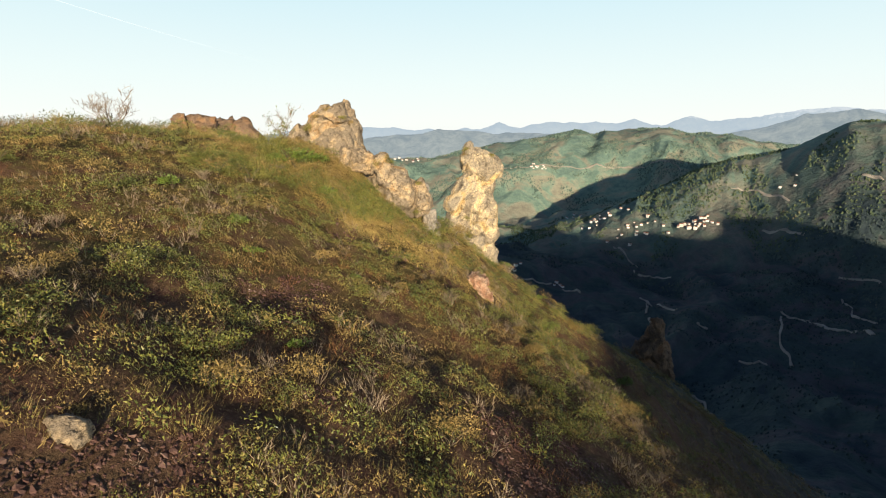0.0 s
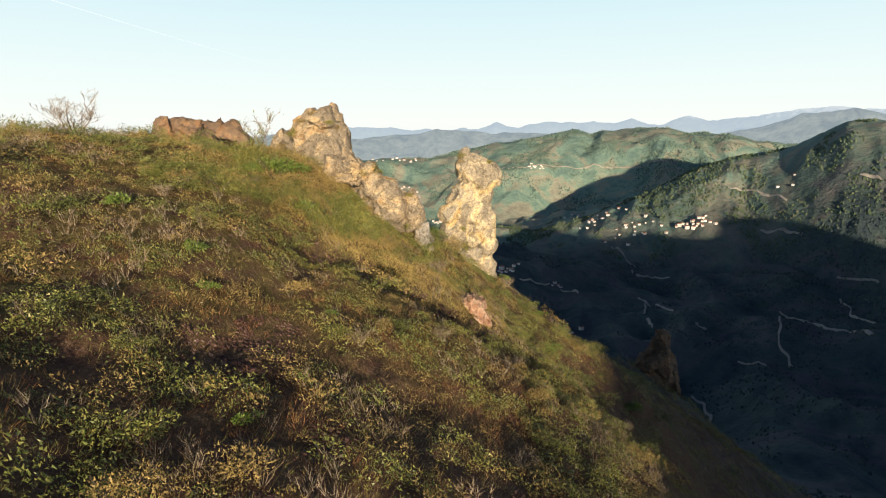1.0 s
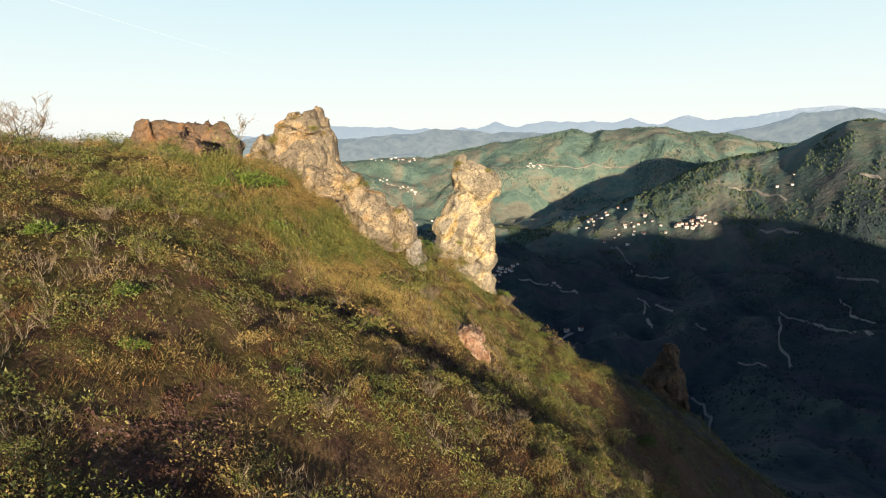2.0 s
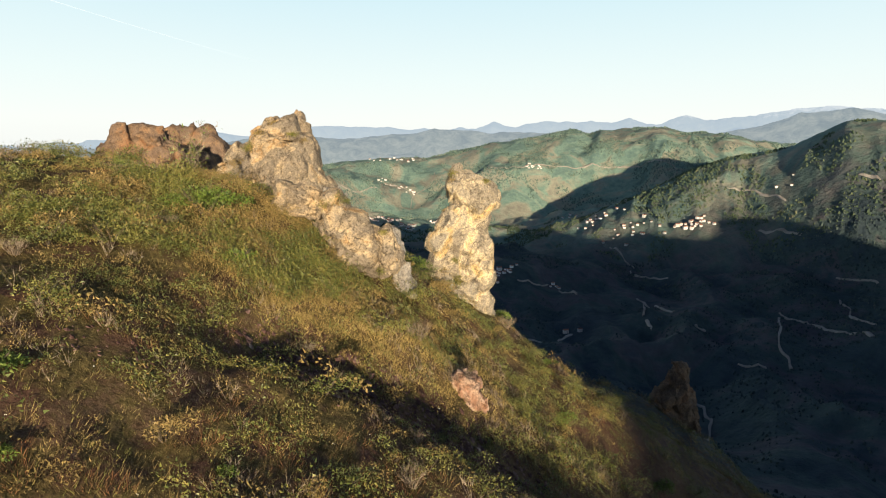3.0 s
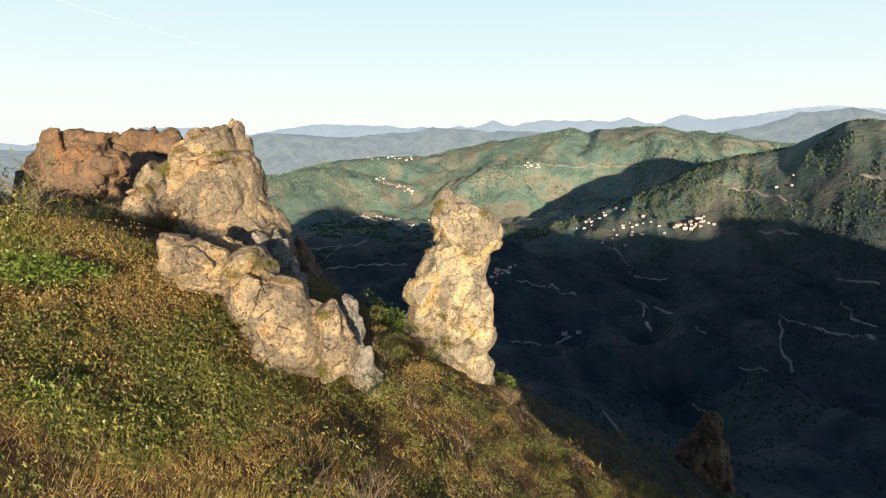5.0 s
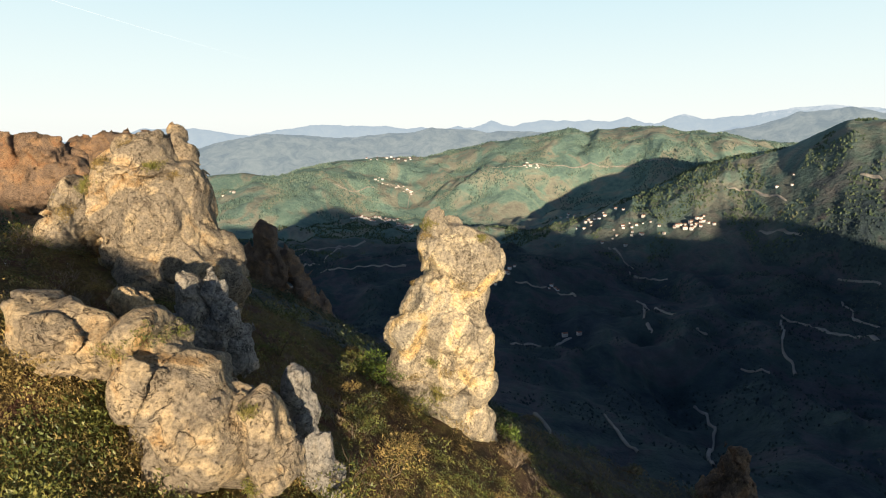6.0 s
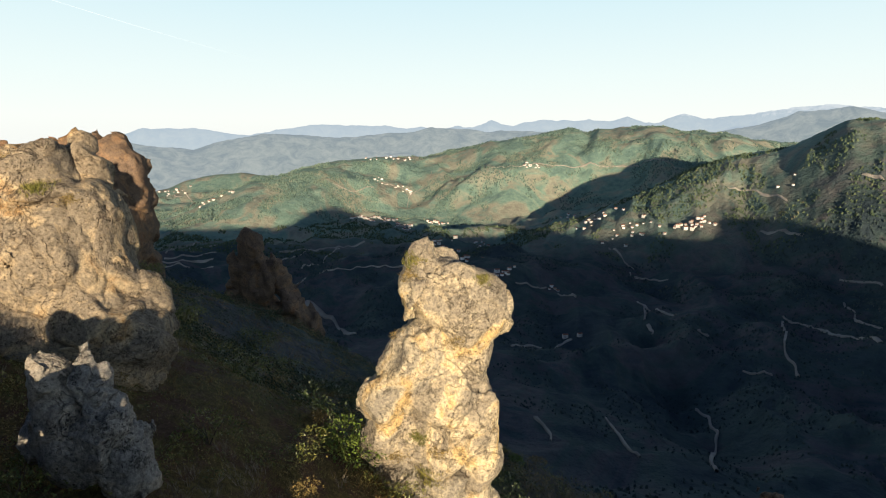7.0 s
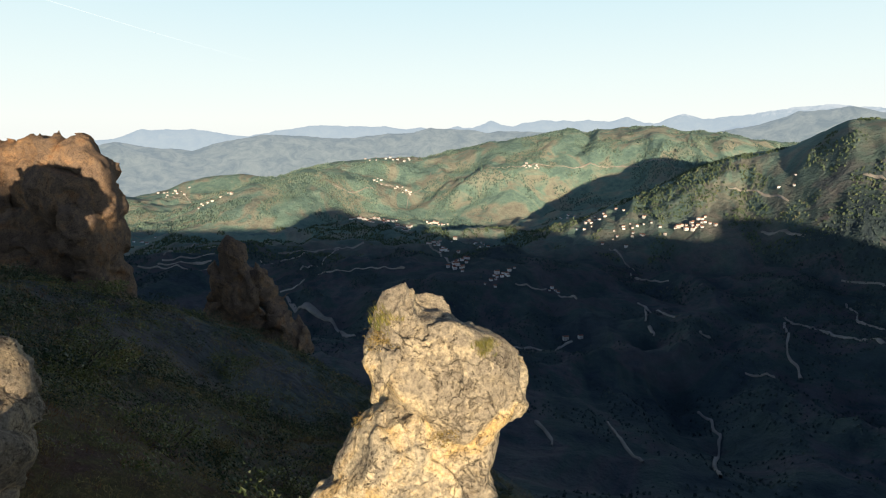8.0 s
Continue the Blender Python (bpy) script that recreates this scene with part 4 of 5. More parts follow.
def bareness(x, y):
    """The scooped gully, the worn stony foreground and scattered bare patches."""
    bare = np.exp(-(((y - 31.2) - 0.12 * (x + 2)) / 1.7) ** 2) * smooth((x + 7.5) / 3) * smooth((7 - x) / 4)
    fore = smooth((25 - y) / 5) * smooth((x + 9) / 4) * smooth((7 - x) / 5)
    limit = 0.55 - 0.42 * fore
    worn = smooth((vnoise(x / 2.6, y / 2.6, 0.5, 400) + 0.35 * vnoise(x / 0.9, y / 0.9, 0.5, 401) - limit) / 0.18)
    return np.maximum(bare, worn)


def grown(x, y):
    return hashed((x * 97).astype(np.int64), (y * 89).astype(np.int64), 3, 9) > 0.90 * bareness(x, y)


def size_by(where, seed, low=0.65, high=1.45):
    g = np.random.default_rng(seed)
    away = np.hypot(where[:, 0] - 1, where[:, 1] - np.clip(where[:, 1] - 9, 0, 40))
    return g.uniform(low, high, len(where)) * np.clip(away / 18, 1, 1.8)


def sprays(count, wide, high, size, g):
    """A low uneven cushion of single pointed leaves."""
    V, F = [], []
    lumps = [(g.uniform(-0.4, 0.4) * wide, g.uniform(-0.4, 0.4) * wide, g.uniform(0.4, 1.0) * high) for _ in range(4)]
    for k in range(count):
        lx, ly, lh = lumps[g.integers(4)]
        d = g.normal(size=3)
        d /= np.linalg.norm(d)
        d[2] = abs(d[2]) * 0.9 - 0.1
        p = np.array([lx, ly, lh * 0.55]) + d * np.array([0.42 * wide, 0.42 * wide, 0.48 * lh]) * g.uniform(0.55, 1.0)
        t = d + g.normal(0, 0.7, 3)
        t /= np.linalg.norm(t)
        s = np.cross(t, g.normal(size=3))
        s /= np.linalg.norm(s) + 1e-9
        q = size * g.uniform(0.6, 1.4)
        i = len(V)
        V += [p - s * q * 0.42, p + s * q * 0.42, p + t * q * 1.5]
        F.append((i, i + 1, i + 2))
    return np.array(V), np.array(F)


g0 = np.random.default_rng(3)
tufts = [blades(11, 0.17, 0.19, 1.1, 0.011, g0) for _ in range(8)]
spot = scatter(23000, 501, cut=grown)
strew("grass", tufts, spot, size_by(spot, 1), GRASS, "dry yellowish and green grass tufts over the hillside", "grass", 2)
cushions = [sprays(48, 0.58, 0.56, 0.036, g0) for _ in range(10)]
spot = scatter(7200, 502, 0.20, 1.5, cut=grown)
strew("low_shrubs", cushions, spot, size_by(spot, 3), LEAF, "low dense evergreen heath with small leaves", "heath", 4)
spot = scatter(5500, 505, 0.15, 1.3, cut=grown)
strew("olive_heath", cushions, spot, size_by(spot, 9, 0.6, 1.2), OLIVE, "olive and brownish low heath", "heath", 10)
fine_cushions = [sprays(72, 0.58, 0.56, 0.029, g0) for _ in range(8)]
# the thick evergreen heath on the bank below the rocks
gs = np.random.default_rng(521)
bank = np.stack([gs.uniform(-15, 0, 9000), gs.uniform(32.5, 42, 9000)], -1)
bank = bank[(bank[:, 1] > 36.2 + 0.33 * bank[:, 0] + 1.2 * vnoise(bank[:, 0] / 2, bank[:, 1] / 2, 0.5, 77)) & (bank[:, 0] < -1.5 - 0.5 * (bank[:, 1] - 36))]
green = vnoise(bank[:, 0] / 1.3, bank[:, 1] / 1.3, 0.2, 78) + 0.5 * vnoise(bank[:, 0] / 0.5, bank[:, 1] / 0.5, 0.2, 79) > 0.02
strew("bank_heath", fine_cushions, bank[green][:1900], np.random.default_rng(31).gamma(6.0, 0.17, 1900)[:len(bank[green])], LEAF, "thick dark green evergreen heath on the bank", "heath", 32)
strew("bank_heath", fine_cushions, bank[~green][:1500], np.random.default_rng(33).gamma(6.0, 0.15, 1500)[:len(bank[~green])], OLIVE, "brownish heath mixed through the evergreen bank", "heath", 34)
mounds = [sprays(150, 1.1, 0.85, 0.050, g0) for _ in range(6)]
spot = scatter(620, 541, cut=grown)
strew("heath_mounds", mounds, spot, np.random.default_rng(35).gamma(8.0, 0.105, len(spot)), LEAF, "rounded green mounds of heath over the hillside", "heath", 36)
spot = scatter(420, 543, cut=grown)
strew("heath_mounds", mounds, spot, np.random.default_rng(37).gamma(8.0, 0.10, len(spot)), OLIVE, "rounded olive-brown mounds of heath over the hillside", "heath", 38)
gs = np.random.default_rng(551)
shade = np.stack([gs.uniform(-34, 8, 5200), gs.uniform(56, 104, 5200)], -1)
shade = shade[(shade[:, 0] > -0.35 * shade[:, 1] - 4) & (vnoise(shade[:, 0] / 5, shade[:, 1] / 5, 0.4, 87) > -0.25)][:900]
strew("dark_scrub", mounds, shade, gs.gamma(7.0, 0.17, len(shade)), EVERGREEN, "dark evergreen scrub on the shaded slope", "scrub", 40)
sprigs = [blades(22, 0.20, 0.24, 1.2, 0.010, g0) for _ in range(8)]
spot = scatter(9500, 510, -0.25, 2.2, cut=grown)
strew("heather", sprigs, spot, size_by(spot, 12), OLIVE, "fine brownish heather sprigs between the bushes", "heather", 13)
straw = [blades(18, 0.24, 0.22, 1.0, 0.013, g0) for _ in range(6)]
gs = np.random.default_rng(515)
spot = np.concatenate([gs.normal((-1.0, 36.0), (3.2, 1.7), (800, 2)), gs.normal((-5.0, 34.5), (1.6, 1.2), (400, 2)), gs.normal((8.0, 45.0), (3.0, 5.0), (120, 2)), gs.normal((2.5, 38.5), (2.0, 2.0), (250, 2))])
strew("straw_grass", straw, spot, size_by(spot, 14), STRAW, "bright straw-coloured dry grass on the bank", "grass", 15)
heath = [twigs(8, 0.5, 0.45, 0.012, g0) for _ in range(8)]
spot = scatter(4200, 503, 0.12, 2.6, cut=grown)
strew("twiggy_heath", heath, spot, size_by(spot, 5), TWIG, "bare grey twiggy heath among the grass", "heath", 6)
rusty = [blades(15, 0.20, 0.22, 1.0, 0.013, g0) for _ in range(6)]
spot = scatter(8000, 504, 0.15, 3.5)
strew("dead_bracken", rusty, spot, size_by(spot, 7), RUST, "rust-brown dead bracken and dry stalks", "bracken", 8)
petals = [blades(4, 0.03, 0.015, 1.5, 0.028, g0) for _ in range(3)]
spot = scatter(420, 506)
strew("wild_flowers", petals, spot, size_by(spot, 8, 0.7, 1.1), FLOWER, "tiny white flowers dotted over the heath", "flowers", 11, sink=-0.34)


def chips(g, size):
    V = np.array([(1, 0, 0), (-1, 0, 0), (0, 1, 0), (0, -1, 0), (0, 0, 1), (0, 0, -1)], float) * g.uniform(0.5, 1.2, (6, 1)) * np.array([1, 0.8, 0.55]) * size
    F = np.array([(0, 2, 4), (2, 1, 4), (1, 3, 4), (3, 0, 4), (2, 0, 5), (1, 2, 5), (3, 1, 5), (0, 3, 5)])
    return V @ np.array(Euler((g.uniform(0, 1), g.uniform(0, 1), 0)).to_matrix()), F


def scree_places(n, seed):
    g = np.random.default_rng(seed)
    x, y = g.uniform(-7, 8, 8 * n), g.uniform(7, 38, 8 * n)
    keep = g.uniform(size=8 * n) < 0.8 * bareness(x, y)
    return np.stack([x, y], -1)[keep][:n]


stones = [chips(g0, 0.046) for _ in range(8)]
spot = scree_places(8000, 507)
worn = scatter(2600, 531, cut=lambda x, y: (bareness(x, y) > 0.4) & (y < 30) & (np.abs(x + 1) < 11))
strew("loose_stones", [chips(g0, 0.07) for _ in range(6)], worn, np.minimum(np.random.default_rng(6).gamma(1.6, 0.35, len(worn)) + 0.2, 2.0), SCREE, "pale and reddish stones scattered on the worn soil", "stones", 16, sink=-0.01)
rubble = spot[np.abs((spot[:, 1] - 31.2) - 0.12 * (spot[:, 0] + 2)) < 2.4][:1500]
strew("gully_rubble", [chips(g0, 0.12) for _ in range(8)], rubble, np.minimum(np.random.default_rng(8).gamma(2.0, 0.35, len(rubble)) + 0.3, 2.2), SCREE, "broken dark red rubble lying in the gully", "rubble", 18, sink=-0.02)
strew("scree", stones, spot, np.minimum(np.random.default_rng(5).gamma(2.0, 0.32, len(spot)) + 0.25, 1.7), SCREE, "loose reddish-brown stones in the bare gully", "scree", 12, sink=-0.01)


# ---------------------------------------------------------------- single bushes and saplings
def limb(path, radii, sides=5):
    """A bent tapering stem along points."""
    V, F = [], []
    for k, (p, r) in enumerate(zip(path, radii)):
        d = Vector(path[min(k + 1, len(path) - 1)]) - Vector(path[max(k - 1, 0)])
        q = d.to_track_quat("Z", "Y")
        for j in range(sides):
            a = 2 * math.pi * j / sides
            V.append(Vector(p) + q @ Vector((r * math.cos(a), r * math.sin(a), 0)))
    for k in range(len(path) - 1):
        for j in range(sides):
            F.append((k * sides + j, k * sides + (j + 1) % sides, (k + 1) * sides + (j + 1) % sides, (k + 1) * sides + j))
    return [tuple(v) for v in V], F


def stems(g, count, wide, high, thick, forks=3):
    V, F = [], []
    for k in range(count):
        a = g.uniform(0, 2 * np.pi)
        mid = np.array([np.cos(a) * wide * 0.2, np.sin(a) * wide * 0.2, high * 0.45])
        end = np.array([np.cos(a) * wide * 0.42, np.sin(a) * wide * 0.42, high * g.uniform(0.7, 0.95)])
        runs = [([np.zeros(3) + g.normal(0, 0.03, 3) * (1, 1, 0), mid + g.normal(0, 0.05, 3), end], thick)]
        for m in range(forks):
            b = a + g.normal(0, 0.9)
            t = g.uniform(0.2, 0.8)
            root = mid * (1 - t) + end * t
            runs.append(([root, root + np.array([np.cos(b) * wide * 0.14, np.sin(b) * wide * 0.14, high * 0.14]), root + np.array([np.cos(b) * wide * 0.24, np.sin(b) * wide * 0.24, high * 0.32])], thick * 0.5))
        for path, r in runs:
            v, f = limb([tuple(q) for q in path], [r, r * 0.7, r * 0.25], 3)
            i = len(V)
            V += v
            F += [tuple(i + j for j in q) for q in f]
    return np.array(V), np.array(F)


def bush_kind(g, wide, high, leaf, count, material, label):
    ob = thing("bush", Matrix.Translation((0, 0, -500)), label, "bush", "bushes on the slope")
    v, f = stems(g, 6, wide * 0.72, high * 0.72, 0.016, 2)
    tagged(child("branching", mesh_from("branching", v, f, BARK), ob), kind="stuff")
    if count:
        v, f = sprays(count, wide, high, leaf, g)
        tagged(child("foliage", mesh_from("foliage", v, f, material), ob), kind="stuff")
    else:
        v, f = twigs(60, wide, high, 0.012, g)
        tagged(child("foliage", mesh_from("foliage", v, f, material), ob), kind="stuff")
    return ob


gb = np.random.default_rng(12)
kinds = [bush_kind(gb, 1.30, 1.05, 0.042, 900, LEAF, "rounded dark green leafy bush in the heath"),
         bush_kind(gb, 1.10, 0.88, 0.038, 760, OLIVE, "rounded olive-brown bush in the heath"),
         bush_kind(gb, 0.72, 0.80, 0.046, 620, BRIGHT, "small fresh green bush among dry grass"),
         bush_kind(gb, 1.45, 0.85, 0.040, 950, LEAF, "broad low green bush in the heath"),
         bush_kind(gb, 0.95, 0.75, 0.0, 0, TWIG, "bare grey twiggy bush without leaves"),
         bush_kind(gb, 0.70, 0.60, 0.036, 420, OLIVE, "small brownish cushion bush on bare soil"),
         bush_kind(gb, 1.50, 1.25, 0.045, 1500, BRIGHT, "dense fresh green bush beside the rocks")]
BUSHES = [(-5.9, 13.6, 0, 1.1), (-2.9, 13.2, 1, 1.1), (-3.9, 15.4, 2, 0.8), (0.1, 9.6, 0, 0.8), (-9.4, 16.5, 3, 1.1), (-7.3, 21.6, 2, 0.9), (-12.5, 26.5, 2, 1.5), (-9.7, 27.0, 0, 1.2),
          (-13.9, 24.0, 0, 1.3), (-5.2, 24.0, 1, 1.0), (-9.2, 12.2, 3, 0.9), (3.6, 12.8, 1, 0.8), (-0.4, 55.0, 6, 1.7), (-9.7, 38.1, 6, 1.75), (-11.0, 38.2, 6, 1.0), (-8.6, 37.9, 1, 1.2), (-14.5, 34.0, 0, 1.4), (-17.5, 36.5, 3, 1.5), (-20.5, 38.0, 0, 1.5),
          (-12.2, 31.0, 0, 1.2), (-11.0, 35.5, 3, 1.3), (-8.0, 34.5, 1, 1.1), (9.0, 51.5, 2, 1.2), (7.2, 50.0, 0, 1.2), (4.4, 46.0, 0, 1.2), (5.6, 43.5, 3, 1.1), (3.4, 42.0, 1, 1.1),
          (-4.6, 43.8, 2, 0.9), (-2.6, 43.6, 0, 0.8), (-0.4, 48.5, 3, 1.1), (1.6, 48.0, 1, 1.0), (-7.6, 43.2, 0, 1.2), (-9.4, 44.0, 2, 1.1), (-17.5, 46.0, 0, 1.6), (-21, 44.5, 3, 1.7),
          (-25, 42.5, 0, 1.6), (-4.0, 50.5, 0, 1.3), (-1.8, 52.5, 3, 1.2), (10.8, 45.0, 1, 1.2), (13.0, 50.0, 0, 1.3), (-6.5, 60.0, 3, 2.0), (-12, 64, 0, 2.2), (-3.5, 64, 0, 2.0),
          (-16, 72, 3, 2.4), (-9, 76, 0, 2.2), (-21, 80, 0, 2.4), (-15, 88, 3, 2.6), (-27, 90, 0, 2.6), (6.5, 30.5, 1, 1.0), (6.0, 34.5, 0, 1.2), (7.6, 36.8, 3, 1.2), (9.2, 39.0, 0, 1.3), (8.4, 42.4, 6, 1.0), (10.6, 41.5, 3, 1.3), (5.2, 38.6, 3, 1.1), (6.8, 40.6, 0, 1.1), (11.8, 46.8, 0, 1.3), (9.6, 47.4, 3, 1.2), (3.4, 33.6, 0, 1.0), (1.4, 31.9, 3, 0.9), (4.9, 31.9, 3, 1.0), (8.2, 32.5, 0, 1.1), (2.2, 29.2, 3, 0.9), (5.0, 27.6, 0, 1.0), (-2.4, 28.6, 0, 1.1), (-4.6, 29.8, 3, 1.0), (-6.6, 30.8, 0, 1.1), (3.2, 15.8, 0, 0.9), (4.8, 17.6, 3, 1.0), (3.0, 18.9, 4, 1.0), (5.6, 20.6, 0, 1.0), (6.9, 22.8, 3, 1.0), (4.2, 21.4, 0, 0.9), (6.2, 25.2, 0, 1.1), (8.0, 27.4, 3, 1.1), (7.0, 29.0, 0, 1.0), (2.2, 21.9, 3, 0.9), (9.4, 30.6, 0, 1.1), (5.4, 14.4, 3, 0.9), (3.6, 27.0, 4, 1.0), (0.8, 26.5, 0, 0.9), (-1.0, 24.6, 3, 0.8), (4.0, 24.0, 1, 0.8)]
gr = np.random.default_rng(44)
near_spots = scatter(230, 509)
for x, y in near_spots:
    if bareness(x, y) < 0.95:
        BUSHES.append((x, y, int(gr.choice([0, 0, 1, 1, 2, 3, 3, 4, 4, 5, 5])), gr.uniform(0.6, 1.25) * float(np.clip(np.hypot(x - 1, y - 5) / 22, 0.85, 1.4))))
for x, y, k, q in BUSHES:
    z = float(land(x, y))
    copy_thing(kinds[k], pose(x, y, z - 0.06, 0, 0, (x * 77 + y * 31) % 360) @ Matrix.Scale(q, 4))
for ob in kinds:
    for part in list(ob.children):
        bpy.data.objects.remove(part)
    bpy.data.objects.remove(ob)


def sapling(name, x, y, high, wide, trunks, leaf, label, seed):
    """A thin tree: forked tapering trunks, branches in three orders, few leaves."""
    g = np.random.default_rng(seed)
    ob = thing(name, Matrix.Translation((x, y, float(land(x, y)) - 0.1)), label, "tree")
    V, F, T, TF, tips = [], [], [], [], []

    def grow(p, d, length, r, depth, V, F):
        r = max(r, 0.013)
        path, q = [p], p
        for _ in range(3):
            d = d + g.normal(0, 0.16, 3) + np.array([0, 0, 0.05])
            d = d / np.linalg.norm(d)
            q = q + d * length / 3
            path.append(q)
        v, f = limb([tuple(k) for k in path], [r, r * 0.85, r * 0.7, r * 0.5], 5 if depth < 2 else 3)
        i = len(V)
        V.extend(v)
        F.extend(tuple(i + j for j in k) for k in f)
        tips.append(q)
        if depth < 4:
            for _ in range(3 if depth else 4):
                side = g.normal(0, 1, 3)
                side[2] = abs(side[2]) * 0.5
                nd = d * 0.75 + side / np.linalg.norm(side) * 0.95
                at = path[g.integers(1, 4)]
                grow(at, nd / np.linalg.norm(nd), length * g.uniform(0.5, 0.75), r * 0.5, depth + 1, T, TF)

    for k in range(trunks):
        a = g.uniform(0, 6.28)
        grow(np.array([0.12 * k, 0.05 * k, 0.0]), np.array([math.cos(a) * wide, math.sin(a) * wide, 1.0]), high * 0.5, 0.05 * high / 3, 0, V, F)
    child("trunk", mesh_from("trunk", np.array(V), np.array(F), BARK), ob)
    tagged(child("crown", mesh_from("crown", np.array(T), np.array(TF), TWIG), ob), kind="stuff")
    if leaf:
        LV, LF = [], []
        for p in tips:
            for _ in range(leaf):
                c = p + g.normal(0, 0.10, 3)
                t, s = g.normal(size=3) * 0.035, g.normal(size=3) * 0.02
                i = len(LV)
                LV += [c - t, c + s, c + t, c - s]
                LF += [(i, i + 1, i + 2), (i, i + 2, i + 3)]
        tagged(child("foliage", mesh_from("foliage", np.array(LV), np.array(LF), BRIGHT), ob), kind="stuff")
    return ob


sapling("bare_tree", -23.9, 41.6, 3.3, 0.75, 4, 0, "small leafless tree with a fine twiggy crown on the hilltop", 33)
sapling("sapling", -11.4, 41.0, 2.5, 0.15, 2, 1, "thin leafy sapling growing above the heath", 35)


# ---------------------------------------------------------------- moss and grass on the rocks
def stone_tree(ob):
    V, F, base = [], [], 0
    for q in ob.children:
        if q.name.startswith("block"):
            v = np.empty(len(q.data.vertices) * 3, np.float32)
            q.data.vertices.foreach_get("co", v)
            f = np.empty(len(q.data.loops), np.int32)
            q.data.loops.foreach_get("vertex_index", f)
            V.append(v.reshape(-1, 3))
            F.append(f.reshape(-1, 4) + base)
            base += len(V[-1])
    return BVHTree.FromPolygons(np.concatenate(V).tolist(), np.concatenate(F).tolist())


def tufts_on(ob, places, seed):
    """Grass and moss growing on the side that the light strikes, at the given (x, z)."""
    tree, g = stone_tree(ob), np.random.default_rng(seed)
    for x, z, size, material in places:
        V, F, base = [], [], 0
        for _ in range(int(55 * size) + 8):
            dx, dz = g.normal(0, 0.22, 2) * size * np.array([1.0, 0.7])
            hit = tree.ray_cast(Vector((x + dx, 40.0 if ob is outcrop else 48.0, z + dz + 1.2)) if ob is not outcrop else Vector((x + dx, 34.0, z + dz + 1.2)), Vector((0, 1, -0.18 if ob is not outcrop else -0.19)).normalized())
            if hit[0] is None:
                continue
            v, f = blades(8, 0.17, 0.07, 0.9, 0.016, g) if material is GRASS else sprays(16, 0.20, 0.16, 0.026, g)
            V.append(v * (0.7 + 0.6 * size) + np.array(hit[0]))
            F.append(f + base)
            base += len(v)
        if V:
            tuft = tagged(child("moss", mesh_from("moss", np.concatenate(V), np.concatenate(F), material), ob, "dry grass and moss growing in a crevice"), kind="stuff")
            tuft.matrix_parent_inverse = ob.matrix_basis.inverted()


tufts_on(pillar, [(1.95, 7.3, 0.9, GRASS), (1.85, 6.8, 0.7, OLIVE), (4.4, 6.7, 0.6, GRASS), (3.4, 4.4, 0.8, OLIVE), (2.2, 0.8, 0.9, LEAF), (2.9, 0.3, 0.8, OLIVE), (1.3, 0.0, 1.0, OLIVE), (2.4, -0.8, 1.3, GRASS), (1.2, 4.6, 0.4, OLIVE)], 60)
tufts_on(peak, [(-10.6, 10.6, 1.0, OLIVE), (-9.0, 9.6, 0.8, GRASS), (-12.2, 8.9, 1.3, GRASS), (-11.6, 9.8, 1.0, OLIVE), (-8.3, 9.3, 0.6, OLIVE), (-13.2, 7.8, 1.3, OLIVE)], 61)
tufts_on(outcrop, [(-3.9, 6.9, 0.9, LEAF), (-1.7, 5.2, 0.5, GRASS), (-4.7, 6.6, 0.6, GRASS), (-1.9, 3.2, 0.8, LEAF), (-6.2, 6.4, 0.6, OLIVE)], 62)


# ---------------------------------------------------------------- the valley: woods, tracks and houses
# place, number of houses, spread and size
TOWNS = ((577, 1373, 18, 45, 22, 1.0), (604, 1347, 8, 25, 14, 1.0), (-179, 2085, 34, 60, 20, 1.1), (-261, 1953, 18, 60, 25, 1.1), (-19, 2189, 22, 40, 18, 1.1), (-117, 2049, 14, 40, 30, 1.0),
         (-4, 1505, 16, 35, 40, 1.0), (46, 1127, 20, 28, 40, 1.0), (109, 1041, 10, 24, 20, 0.9), (116, 1675, 8, 30, 30, 0.9), (427, 1575, 18, 70, 40, 0.9), (426, 1907, 8, 30, 30, 0.9),
         (461, 1443, 12, 50, 30, 0.9), (381, 2473, 14, 45, 25, 1.0), (-240, 2531, 10, 60, 30, 1.0), (-245, 2877, 14, 110, 50, 1.1), (-1326, 2935, 12, 70, 50, 1.2), (-830, 2137, 8, 70, 40, 1.1),
         (-2121, 4085, 10, 80, 50, 1.1), (-141, 2491, 8, 60, 30, 1.0), (207, 1025, 5, 18, 14, 0.8), (184, 807, 3, 10, 10, 0.8), (90, 1005, 3, 12, 12, 0.8), (779, 1351, 3, 30, 20, 0.8),
         (486, 1411, 6, 30, 20, 0.9), (-902, 1761, 6, 60, 50, 1.0))


